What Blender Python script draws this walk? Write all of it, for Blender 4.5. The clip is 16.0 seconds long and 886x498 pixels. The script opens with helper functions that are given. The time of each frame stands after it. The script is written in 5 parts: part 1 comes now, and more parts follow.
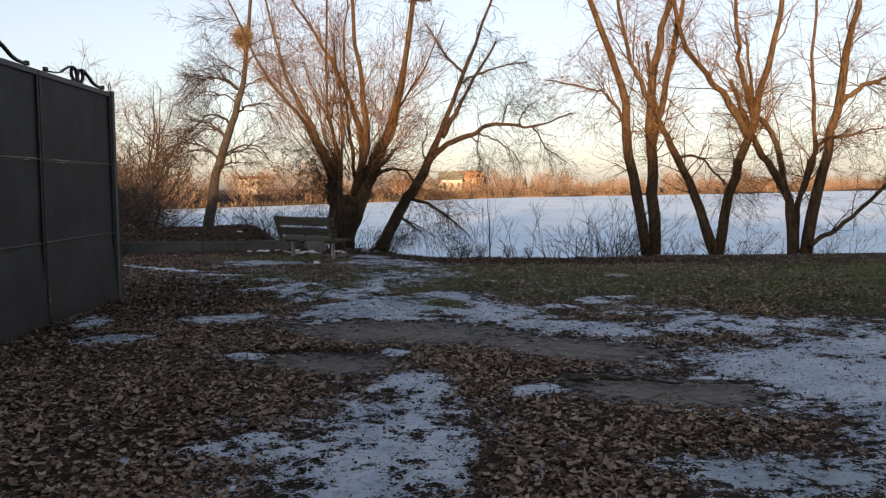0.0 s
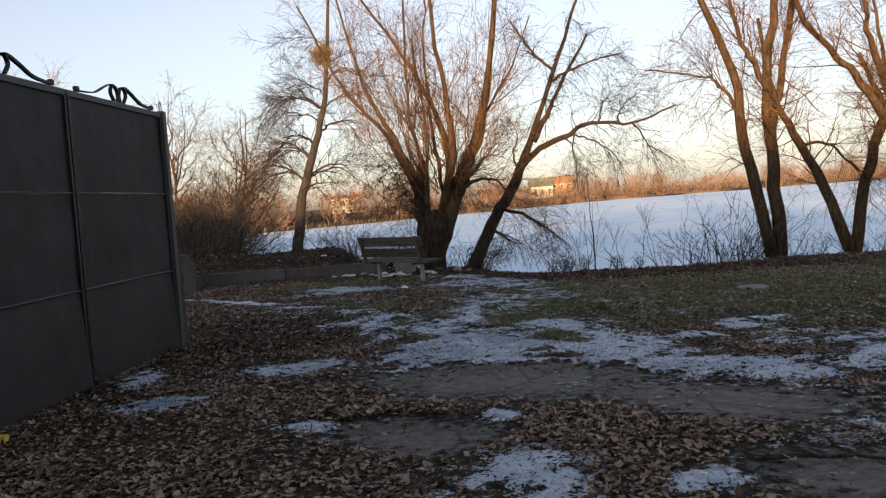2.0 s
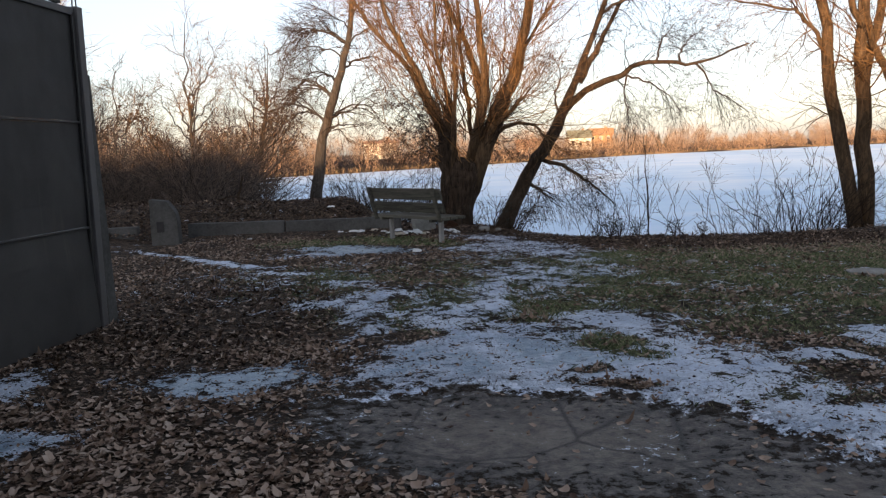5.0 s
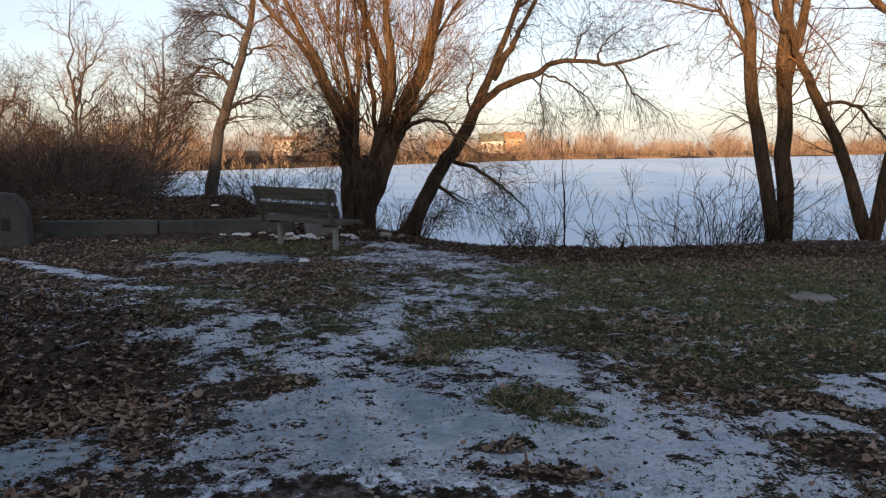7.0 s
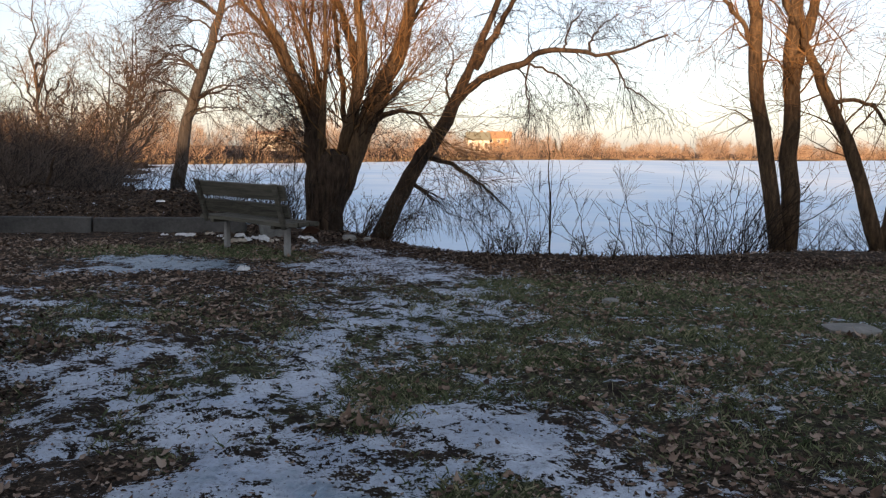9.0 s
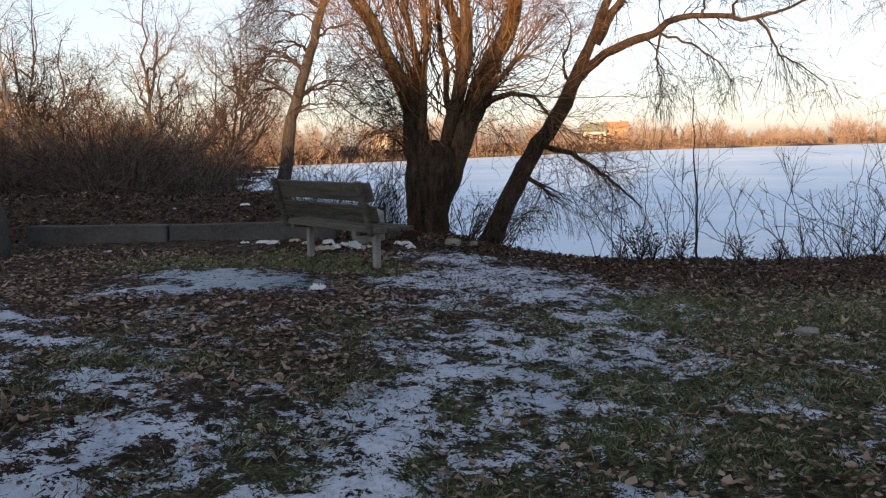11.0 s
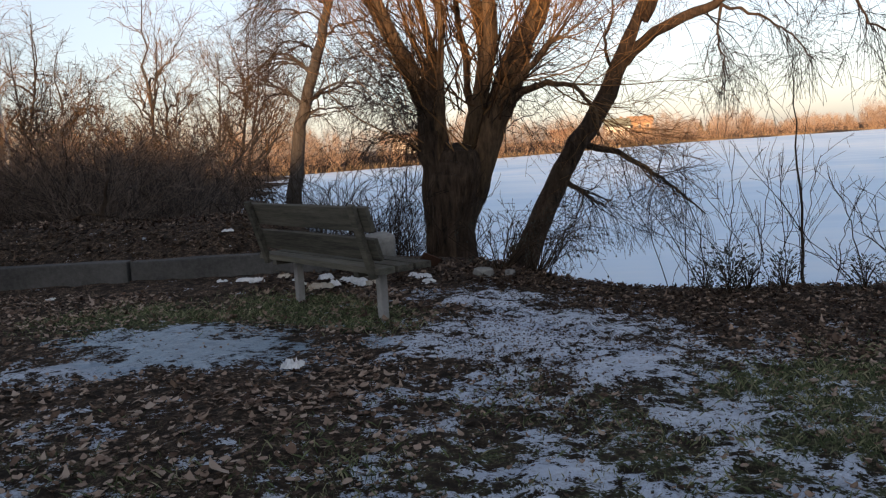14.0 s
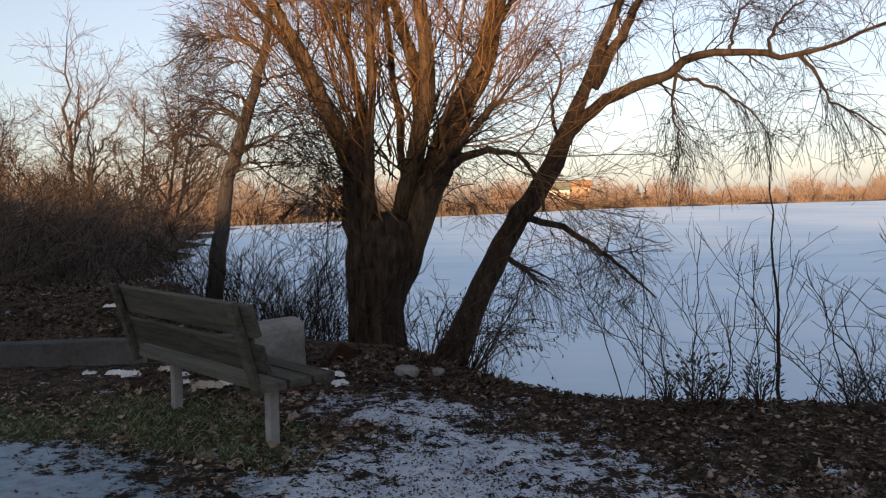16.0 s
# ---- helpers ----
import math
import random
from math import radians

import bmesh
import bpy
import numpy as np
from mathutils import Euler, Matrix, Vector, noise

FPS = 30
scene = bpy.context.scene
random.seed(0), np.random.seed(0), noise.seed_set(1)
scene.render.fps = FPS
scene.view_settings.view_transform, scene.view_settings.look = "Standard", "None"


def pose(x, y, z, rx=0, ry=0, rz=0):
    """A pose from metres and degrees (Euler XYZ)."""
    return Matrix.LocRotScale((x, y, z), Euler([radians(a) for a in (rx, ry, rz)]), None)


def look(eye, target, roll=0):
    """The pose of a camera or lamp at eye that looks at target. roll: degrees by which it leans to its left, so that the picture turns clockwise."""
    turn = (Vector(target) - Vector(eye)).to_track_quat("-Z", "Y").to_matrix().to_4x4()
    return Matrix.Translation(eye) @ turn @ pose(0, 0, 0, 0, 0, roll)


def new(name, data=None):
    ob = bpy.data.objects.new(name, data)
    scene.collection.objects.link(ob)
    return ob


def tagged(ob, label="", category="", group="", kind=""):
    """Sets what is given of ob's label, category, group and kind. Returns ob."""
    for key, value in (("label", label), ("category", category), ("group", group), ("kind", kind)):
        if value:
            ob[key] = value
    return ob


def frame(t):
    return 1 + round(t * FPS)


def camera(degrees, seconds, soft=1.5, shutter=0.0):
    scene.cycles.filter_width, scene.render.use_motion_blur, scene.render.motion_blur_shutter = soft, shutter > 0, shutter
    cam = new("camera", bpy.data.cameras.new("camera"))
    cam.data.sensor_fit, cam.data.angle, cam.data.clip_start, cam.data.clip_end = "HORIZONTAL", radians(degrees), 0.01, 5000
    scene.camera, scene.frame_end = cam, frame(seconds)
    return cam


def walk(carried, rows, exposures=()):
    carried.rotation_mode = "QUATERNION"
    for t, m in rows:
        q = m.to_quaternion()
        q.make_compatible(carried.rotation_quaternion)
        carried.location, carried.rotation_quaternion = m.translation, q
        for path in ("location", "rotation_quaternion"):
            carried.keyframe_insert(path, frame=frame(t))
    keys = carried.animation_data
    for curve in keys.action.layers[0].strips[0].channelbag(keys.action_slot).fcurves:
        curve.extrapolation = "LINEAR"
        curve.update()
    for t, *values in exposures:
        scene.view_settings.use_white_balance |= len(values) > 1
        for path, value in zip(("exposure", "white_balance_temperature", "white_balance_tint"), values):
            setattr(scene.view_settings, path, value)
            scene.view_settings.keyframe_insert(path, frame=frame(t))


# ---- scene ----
cam = camera(56.8, 16.0, soft=1.2)
METRES, EYE, TILT, LEAN, TURN = 12.97, 1.4, 0.0, 0.0, -2.2
EXPO, KELVIN, TINT = 1.06, 6220, 18
METER = [(0.0, -0.06), (2.5, 0.0), (3.5, 0.36), (6.0, 0.08), (6.5, -0.05), (7.0, 0.0), (7.5, 0.2), (8.0, 0.66), (8.5, 0.18), (11.0, 0.2), (11.5, 0.4), (12.0, 0.22), (12.5, 0.3),
         (13.0, 0.25), (13.5, 0.4), (14.0, 0.06), (14.5, 0.14), (15.0, -0.02), (15.5, -0.08), (16.0, -0.12)]      # the camera's own metering, in stops
ROWS = [
    (0.0, 0.0, 0.0, 0.0, -0.03, -4.26, 0.34),
    (0.5, -0.0008, 0.0345, 0.0054, 3.33, -3.44, 1.12),
    (1.0, -0.0036, 0.0689, 0.0041, 3.12, -3.15, 1.23),
    (1.5, -0.0065, 0.0962, 0.0006, 4.05, -3.21, 2.82),
    (2.0, -0.0093, 0.1298, 0.0023, 6.26, -3.34, 3.88),
    (2.5, -0.013, 0.167, 0.001, 4.18, -3.44, 2.13),
    (3.0, -0.0153, 0.2026, 0.0006, 4.47, -3.96, 2.87),
    (3.5, -0.0155, 0.2329, -0.0019, 8.84, -5.44, 3.01),
    (6.0, -0.0221, 0.3991, -0.0025, 8.44, -6.9, 1.67),
    (6.5, -0.0216, 0.4254, -0.0054, 7.18, -6.56, 1.63),
    (7.0, -0.0194, 0.4537, -0.0056, 2.7, -6.89, 0.15),
    (7.5, -0.0088, 0.4764, -0.0081, -0.88, -9.37, 0.99),
    (8.0, -0.0129, 0.5082, -0.0102, -0.46, -11.2, 2.31),
    (8.5, -0.0063, 0.5384, -0.0098, 0.15, -7.0, 0.19),
    (11.0, -0.017, 0.7169, -0.0185, 9.68, -7.31, 1.09),
    (11.5, -0.0192, 0.7487, -0.0168, 12.15, -7.66, 1.58),
    (12.0, -0.0236, 0.7764, -0.0166, 11.23, -7.55, 1.48),
    (12.5, -0.027, 0.8053, -0.0163, 12.43, -7.1, 1.75),
    (13.0, -0.036, 0.8256, -0.019, 17.65, -6.85, 2.35),
    (13.5, -0.0419, 0.8578, -0.0169, 10.13, -7.64, 1.83),
    (14.0, -0.0471, 0.8878, -0.0167, 11.19, -7.12, 3.38),
    (14.5, -0.0471, 0.918, -0.0156, 7.19, -7.33, 2.63),
    (15.0, -0.0468, 0.94, -0.0117, 3.85, -4.55, 3.87),
    (15.5, -0.0485, 0.9646, -0.0053, 7.9, -3.79, 0.68),
    (16.0, -0.0524, 0.9874, -0.0043, 7.16, -3.36, 1.08),
]
walk(cam, [(t, pose(0, 0, EYE, TILT, LEAN, TURN) @ pose(METRES * x, METRES * y, METRES * z, 90 + pitch, roll, yaw)) for t, x, y, z, yaw, pitch, roll in ROWS],
     exposures=[(t, EXPO + stops, KELVIN + 200 * max(0, 1 - t / 6), TINT) for t, stops in METER])      # its white balance settles in the first seconds

# ---------------------------------------------------------------- world and sun
SUN_ELEV, SUN_SIDE = 6.0, -12.0          # degrees above the horizon; degrees to the west of straight behind
world = bpy.data.worlds.new("evening_sky")
scene.world = world
world.use_nodes = True
wn = world.node_tree
sky = wn.nodes.new("ShaderNodeTexSky")
sky.sky_type = "NISHITA"
sky.sun_disc = False
sky.sun_elevation = radians(SUN_ELEV)
sky.sun_rotation = radians(180.0 - SUN_SIDE)
sky.air_density, sky.dust_density, sky.ozone_density = 1.0, 0.85, 1.9
haze = wn.nodes.new("ShaderNodeHueSaturation")          # thin evening haze greys the clear sky
haze.inputs["Saturation"].default_value = 0.50
wn.links.new(sky.outputs["Color"], haze.inputs["Color"])
wn.links.new(haze.outputs["Color"], wn.nodes["Background"].inputs["Color"])
wn.nodes["Background"].inputs["Strength"].default_value = 0.15
sun = new("sun", bpy.data.lights.new("sun", "SUN"))
sun.data.energy, sun.data.angle, sun.data.color = 5.0, radians(1.6), (1.0, 0.65, 0.34)
reach = Vector((math.sin(radians(SUN_SIDE)), -math.cos(radians(SUN_SIDE)), math.tan(radians(SUN_ELEV))))
sun.matrix_world = look(reach * 100, (0, 0, 0))


# ---------------------------------------------------------------- materials
def material(name, rough=0.9, metal=0.0):
    m = bpy.data.materials.new(name)
    m.use_nodes = True
    b = m.node_tree.nodes["Principled BSDF"]
    b.inputs["Roughness"].default_value, b.inputs["Metallic"].default_value = rough, metal
    b.inputs["Specular IOR Level"].default_value = 0.15 if rough > 0.7 else 0.4      # dull porous surfaces barely shine
    return m, m.node_tree, b


def noise_node(nt, scale, detail=4.0, rough=0.6, vec=None, kind="ShaderNodeTexNoise"):
    n = nt.nodes.new(kind)
    n.inputs["Scale"].default_value = scale
    n.inputs["Detail"].default_value = detail
    n.inputs["Roughness"].default_value = rough
    if vec is not None:
        nt.links.new(vec, n.inputs["Vector"])
    return n.outputs["Fac"]


def place(nt, scale=(1, 1, 1)):
    tc, mp = nt.nodes.new("ShaderNodeTexCoord"), nt.nodes.new("ShaderNodeMapping")
    mp.inputs["Scale"].default_value = scale
    nt.links.new(tc.outputs["Object"], mp.inputs["Vector"])
    return mp.outputs["Vector"]


def world_place(nt, scale=(1, 1, 1)):
    tc, mp = nt.nodes.new("ShaderNodeNewGeometry"), nt.nodes.new("ShaderNodeMapping")
    mp.inputs["Scale"].default_value = scale
    nt.links.new(tc.outputs["Position"], mp.inputs["Vector"])
    return mp.outputs["Vector"]


def ramp(nt, fac, stops):
    r = nt.nodes.new("ShaderNodeValToRGB")
    while len(r.color_ramp.elements) < len(stops):
        r.color_ramp.elements.new(0.5)
    for e, (p, c) in zip(r.color_ramp.elements, stops):
        e.position, e.color = p, (*c, 1)
    nt.links.new(fac, r.inputs["Fac"])
    return r.outputs["Color"]


def mix(nt, fac, a, b, mode="MIX"):
    n = nt.nodes.new("ShaderNodeMix")
    n.data_type, n.blend_type = "RGBA", mode
    for sock, v in ((n.inputs[0], fac), (n.inputs[6], a), (n.inputs[7], b)):
        if isinstance(v, (int, float)):
            sock.default_value = v
        elif isinstance(v, tuple):
            sock.default_value = (*v, 1)
        else:
            nt.links.new(v, sock)
    return n.outputs[2]


def sums(nt, op, a, b=0.0, c=0.0):
    n = nt.nodes.new("ShaderNodeMath")
    n.operation = op
    for sock, v in zip(n.inputs, (a, b, c)):
        if isinstance(v, (int, float)):
            sock.default_value = v
        else:
            nt.links.new(v, sock)
    return n.outputs[0]


def step(nt, v, lo, hi):
    n = nt.nodes.new("ShaderNodeMapRange")
    n.interpolation_type = "SMOOTHSTEP"
    nt.links.new(v, n.inputs["Value"])
    n.inputs["From Min"].default_value, n.inputs["From Max"].default_value = lo, hi
    return n.outputs["Result"]


def bump(nt, b, height, strength=0.5, distance=0.02):
    n = nt.nodes.new("ShaderNodeBump")
    n.inputs["Strength"].default_value, n.inputs["Distance"].default_value = strength, distance
    nt.links.new(height, n.inputs["Height"])
    nt.links.new(n.outputs["Normal"], b.inputs["Normal"])


def two_tone(name, dark, light, scale, rough=0.9, metal=0.0, stretch=(1, 1, 1), relief=0.4, depth=0.01, fine=6.0, per="none", spread=0.3):
    """A surface with blotches, a finer grain on them, and relief; per: "island" or "object" shifts the tone piece by piece."""
    m, nt, b = material(name, rough, metal)
    v = world_place(nt, stretch) if per == "world" else place(nt, stretch)
    big, small = noise_node(nt, scale, 3, 0.6, v), noise_node(nt, scale * fine, 5, 0.7, v)
    f = sums(nt, "ADD", sums(nt, "MULTIPLY", big, 0.55), sums(nt, "MULTIPLY", small, 0.45))
    if per in ("island", "object"):
        if per == "island":
            r = nt.nodes.new("ShaderNodeNewGeometry").outputs["Random Per Island"]
        else:
            r = nt.nodes.new("ShaderNodeObjectInfo").outputs["Random"]
        f = sums(nt, "ADD", f, sums(nt, "MULTIPLY", sums(nt, "SUBTRACT", r, 0.5), spread))
    c = ramp(nt, f, [(0.28, dark), (0.72, light)])
    nt.links.new(c, b.inputs["Base Color"])
    bump(nt, b, small, relief, depth)
    return m


def bark_material(name, dark, light, scale=3.0):
    m, nt, b = material(name, 0.92)
    v = place(nt, (1, 1, 0.22))
    ridges = noise_node(nt, scale * 5, 5, 0.65, v)
    blot = noise_node(nt, scale * 0.5, 3, 0.6, place(nt))
    f = sums(nt, "ADD", sums(nt, "MULTIPLY", ridges, 0.7), sums(nt, "MULTIPLY", blot, 0.3))
    nt.links.new(ramp(nt, f, [(0.33, dark), (0.55, tuple((a + c) / 2 for a, c in zip(dark, light))), (0.7, light)]), b.inputs["Base Color"])
    bump(nt, b, ridges, 1.0, 0.09)
    return m


BARK = bark_material("willow_bark", (0.006, 0.0045, 0.0035), (0.125, 0.085, 0.056))
# lighter brown bark; its tone also lifts the sunlit willow limbs
BARK_LIMB = bark_material("young_willow_bark", (0.018, 0.012, 0.008), (0.20, 0.128, 0.07))
BARK_PALE = bark_material("pale_bark", (0.03, 0.025, 0.021), (0.11, 0.092, 0.074))
TWIG = two_tone("twig_bark", (0.017, 0.012, 0.008), (0.075, 0.05, 0.031), 2.0, per="island", spread=0.5, relief=0.2)
TWIG_DARK = two_tone("dark_twig_bark", (0.008, 0.006, 0.004), (0.045, 0.031, 0.021), 2.0, per="island", spread=0.5, relief=0.2)
TWIG_GOLD = two_tone("willow_shoot_bark", (0.035, 0.018, 0.008), (0.20, 0.112, 0.046), 2.0, per="island", spread=0.5, relief=0.2)
BRUSH = two_tone("brushwood_bark", (0.035, 0.027, 0.022), (0.15, 0.112, 0.086), 1.2, per="island", spread=0.6, relief=0.2)
# far woods, with the distance haze put into a lighter base colour
WOODS = two_tone("far_thicket", (0.10, 0.066, 0.046), (0.36, 0.245, 0.16), 0.03, per="island", spread=0.8, relief=0.0)
REED = two_tone("dry_reed", (0.12, 0.08, 0.045), (0.28, 0.20, 0.11), 0.5, per="island", spread=0.6, relief=0.0)


def leaf_material(name, stops):
    m, nt, b = material(name, 0.75)
    v = place(nt)
    tone = nt.nodes.new("ShaderNodeNewGeometry").outputs["Random Per Island"]
    f = sums(nt, "ADD", sums(nt, "MULTIPLY", tone, 0.8), sums(nt, "MULTIPLY", noise_node(nt, 30, 4, 0.7, v), 0.4))
    c = ramp(nt, f, stops)
    nt.links.new(c, b.inputs["Base Color"])
    bump(nt, b, noise_node(nt, 90, 3, 0.6, v), 0.4, 0.004)
    return m


LEAF = leaf_material("dry_leaf", [(0.15, (0.022, 0.013, 0.009)), (0.4, (0.14, 0.09, 0.062)), (0.7, (0.28, 0.20, 0.145)), (1.0, (0.37, 0.29, 0.225))])
# dark leaf tone; along the gate it also carries painted shade
DARK_LEAF = leaf_material("damp_rotten_leaf", [(0.15, (0.010, 0.006, 0.004)), (0.5, (0.046, 0.028, 0.019)), (0.85, (0.12, 0.081, 0.055)), (1.08, (0.30, 0.22, 0.16))])


def grass_material():
    m, nt, b = material("short_grass", 0.75)
    tone = nt.nodes.new("ShaderNodeNewGeometry").outputs["Random Per Island"]
    f = sums(nt, "ADD", sums(nt, "MULTIPLY", tone, 0.7), sums(nt, "MULTIPLY", noise_node(nt, 1.5, 4, 0.6, place(nt)), 0.6))
    c = ramp(nt, f, [(0.25, (0.025, 0.034, 0.015)), (0.5, (0.078, 0.102, 0.044)), (0.75, (0.15, 0.17, 0.085)), (0.98, (0.30, 0.28, 0.17))])
    nt.links.new(c, b.inputs["Base Color"])
    return m


GRASS = grass_material()
EVERGREEN = two_tone("dark_leaves", (0.012, 0.016, 0.008), (0.05, 0.05, 0.03), 8.0, 0.6, per="island", spread=0.5)
WOOD = two_tone("weathered_board", (0.024, 0.022, 0.017), (0.14, 0.13, 0.10), 2.5, 0.85, stretch=(0.6, 9, 9), relief=0.5, depth=0.004, per="object", spread=0.2)
CONCRETE = two_tone("old_concrete", (0.028, 0.027, 0.025), (0.115, 0.112, 0.104), 2.0, 0.92, relief=0.6, depth=0.008, fine=14)
PALE_CONCRETE = two_tone("pale_concrete", (0.17, 0.167, 0.16), (0.36, 0.35, 0.335), 5.0, 0.9, relief=0.4, depth=0.004)
IRON = two_tone("black_iron", (0.008, 0.008, 0.009), (0.03, 0.028, 0.027), 9.0, 0.5, 0.3, relief=0.2, depth=0.002)
RUST = two_tone("rusty_iron", (0.03, 0.016, 0.011), (0.10, 0.05, 0.03), 9.0, 0.85, relief=0.5, depth=0.004)
PLASTIC = two_tone("dirty_white_plastic", (0.50, 0.50, 0.49), (0.82, 0.82, 0.80), 12.0, 0.45, relief=0.5, depth=0.006)
PAPER = two_tone("wet_cardboard", (0.32, 0.26, 0.19), (0.62, 0.56, 0.46), 10.0, 0.85, relief=0.4, depth=0.004)
STONE = two_tone("grey_stone", (0.13, 0.125, 0.11), (0.32, 0.31, 0.28), 5.0, 0.9, relief=0.6, depth=0.01)
RENDERED = two_tone("sunlit_render", (0.62, 0.56, 0.44), (0.80, 0.74, 0.62), 0.4, 0.9, relief=0.1)
BRICKWORK = two_tone("orange_brickwork", (0.36, 0.20, 0.10), (0.50, 0.29, 0.15), 0.6, 0.9, relief=0.1)
ROOF_GREEN = two_tone("green_roof_sheet", (0.17, 0.165, 0.11), (0.26, 0.245, 0.17), 0.6, 0.7, relief=0.1)
ROOF_BROWN = two_tone("brown_roof_tile", (0.20, 0.10, 0.06), (0.34, 0.18, 0.11), 0.6, 0.8, relief=0.1)
DARK_PANE = two_tone("window_glass", (0.02, 0.024, 0.03), (0.05, 0.055, 0.06), 0.5, 0.15, relief=0.0)
NEST = two_tone("dry_stalks", (0.05, 0.03, 0.018), (0.17, 0.11, 0.06), 6.0, per="island", spread=0.5)


def sheet_paint():
    m, nt, b = material("dark_grey_gate_paint", 0.55, 0.0)
    v = place(nt)
    big, grain = noise_node(nt, 1.3, 4, 0.6, v), noise_node(nt, 60, 3, 0.7, v)
    drips = noise_node(nt, 7, 4, 0.6, place(nt, (1, 1, 0.08)))
    c = ramp(nt, big, [(0.3, (0.046, 0.043, 0.043)), (0.7, (0.072, 0.068, 0.067))])
    c = mix(nt, step(nt, drips, 0.60, 0.78), c, (0.085, 0.078, 0.07))
    nt.links.new(c, b.inputs["Base Color"])
    nt.links.new(sums(nt, "ADD", sums(nt, "MULTIPLY", grain, 0.25), 0.4), b.inputs["Roughness"])
    bump(nt, b, sums(nt, "ADD", sums(nt, "MULTIPLY", noise_node(nt, 2.2, 2, 0.5, v), 4.0), sums(nt, "MULTIPLY", grain, 0.1)), 0.25, 0.02)
    return m


GATE_PAINT = sheet_paint()


def ground_material():
    m, nt, b = material("ground_cover", 0.95)
    v = world_place(nt)

    def cover(name):
        a = nt.nodes.new("ShaderNodeAttribute")
        a.attribute_name = name
        return a.outputs["Fac"]

    n1, n2, n3 = noise_node(nt, 2.2, 5, 0.65, v), noise_node(nt, 11, 6, 0.7, v), noise_node(nt, 55, 4, 0.7, v)
    litter = ramp(nt, n3, [(0.36, (0.012, 0.008, 0.006)), (0.48, (0.075, 0.05, 0.034)), (0.62, (0.25, 0.18, 0.125))])
    soil = ramp(nt, n2, [(0.3, (0.014, 0.011, 0.008)), (0.7, (0.07, 0.053, 0.038))])
    base = mix(nt, step(nt, n2, 0.4, 0.62), soil, litter)
    turf = ramp(nt, n3, [(0.36, (0.015, 0.018, 0.009)), (0.48, (0.062, 0.072, 0.034)), (0.62, (0.16, 0.16, 0.085))])
    g = sums(nt, "ADD", cover("turf"), sums(nt, "MULTIPLY", sums(nt, "SUBTRACT", n2, 0.5), 1.6))
    base = mix(nt, step(nt, g, 0.40, 0.62), base, turf)
    mudc = ramp(nt, n1, [(0.3, (0.062, 0.052, 0.042)), (0.7, (0.17, 0.143, 0.115))])
    mudc = mix(nt, sums(nt, "MULTIPLY", step(nt, n3, 0.5, 0.7), 0.6), mudc, (0.04, 0.034, 0.028))
    mudc = mix(nt, sums(nt, "MULTIPLY", step(nt, n2, 0.52, 0.66), 0.5), mudc, (0.19, 0.165, 0.14))
    cr = nt.nodes.new("ShaderNodeTexVoronoi")
    cr.feature = "DISTANCE_TO_EDGE"
    cr.inputs["Scale"].default_value = 1.3
    nt.links.new(v, cr.inputs["Vector"])
    crack = sums(nt, "SUBTRACT", 1.0, step(nt, sums(nt, "ADD", cr.outputs["Distance"], sums(nt, "MULTIPLY", n3, 0.03)), 0.014, 0.045))
    mudc = mix(nt, sums(nt, "MULTIPLY", crack, 0.9), mudc, (0.018, 0.015, 0.012))
    mu = sums(nt, "ADD", cover("mud"), sums(nt, "MULTIPLY", sums(nt, "SUBTRACT", n2, 0.5), 2.6))
    soaked = sums(nt, "SUBTRACT", 1.0, step(nt, mu, 0.5, 1.05))          # meltwater darkens the rim of the bare patches
    mudc = mix(nt, sums(nt, "MULTIPLY", soaked, 0.8), mudc, (0.028, 0.026, 0.025))
    mu = step(nt, mu, 0.42, 0.58)
    base = mix(nt, mu, base, mudc)
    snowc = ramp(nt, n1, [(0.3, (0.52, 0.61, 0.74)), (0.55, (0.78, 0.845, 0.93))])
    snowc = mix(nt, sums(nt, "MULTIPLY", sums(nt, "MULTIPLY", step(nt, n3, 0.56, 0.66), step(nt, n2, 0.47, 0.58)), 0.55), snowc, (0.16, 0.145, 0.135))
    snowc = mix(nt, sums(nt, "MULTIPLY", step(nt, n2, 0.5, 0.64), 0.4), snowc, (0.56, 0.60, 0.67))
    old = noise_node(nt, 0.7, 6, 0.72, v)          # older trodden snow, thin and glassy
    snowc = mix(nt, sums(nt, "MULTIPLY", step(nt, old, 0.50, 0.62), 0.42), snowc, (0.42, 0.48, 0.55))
    n4 = noise_node(nt, 24, 5, 0.7, v)
    snowc = mix(nt, sums(nt, "MULTIPLY", step(nt, n4, 0.50, 0.62), 0.34), snowc, (0.26, 0.28, 0.33))          # trodden hollows and melted spots
    snowc = mix(nt, sums(nt, "MULTIPLY", sums(nt, "MULTIPLY", step(nt, n4, 0.57, 0.66), step(nt, n2, 0.45, 0.6)), 0.6), snowc, (0.07, 0.062, 0.055))
    ice = ramp(nt, n2, [(0.35, (0.085, 0.14, 0.185)), (0.7, (0.23, 0.33, 0.42))])
    n0 = noise_node(nt, 3.4, 4, 0.6, v)
    s = sums(nt, "MULTIPLY_ADD", cover("snow"), 1.7, -0.46)
    for n, amount in ((n0, 3.3), (n2, 3.8), (n3, 2.5)):
        s = sums(nt, "ADD", s, sums(nt, "MULTIPLY", sums(nt, "SUBTRACT", n, 0.5), amount))
    s = step(nt, s, 0.42, 0.58)
    glaze = step(nt, sums(nt, "ADD", cover("ice"), sums(nt, "MULTIPLY", sums(nt, "SUBTRACT", n0, 0.5), 1.2)), 0.35, 0.75)
    sol = mix(nt, glaze, snowc, ice)
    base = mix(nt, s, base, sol)
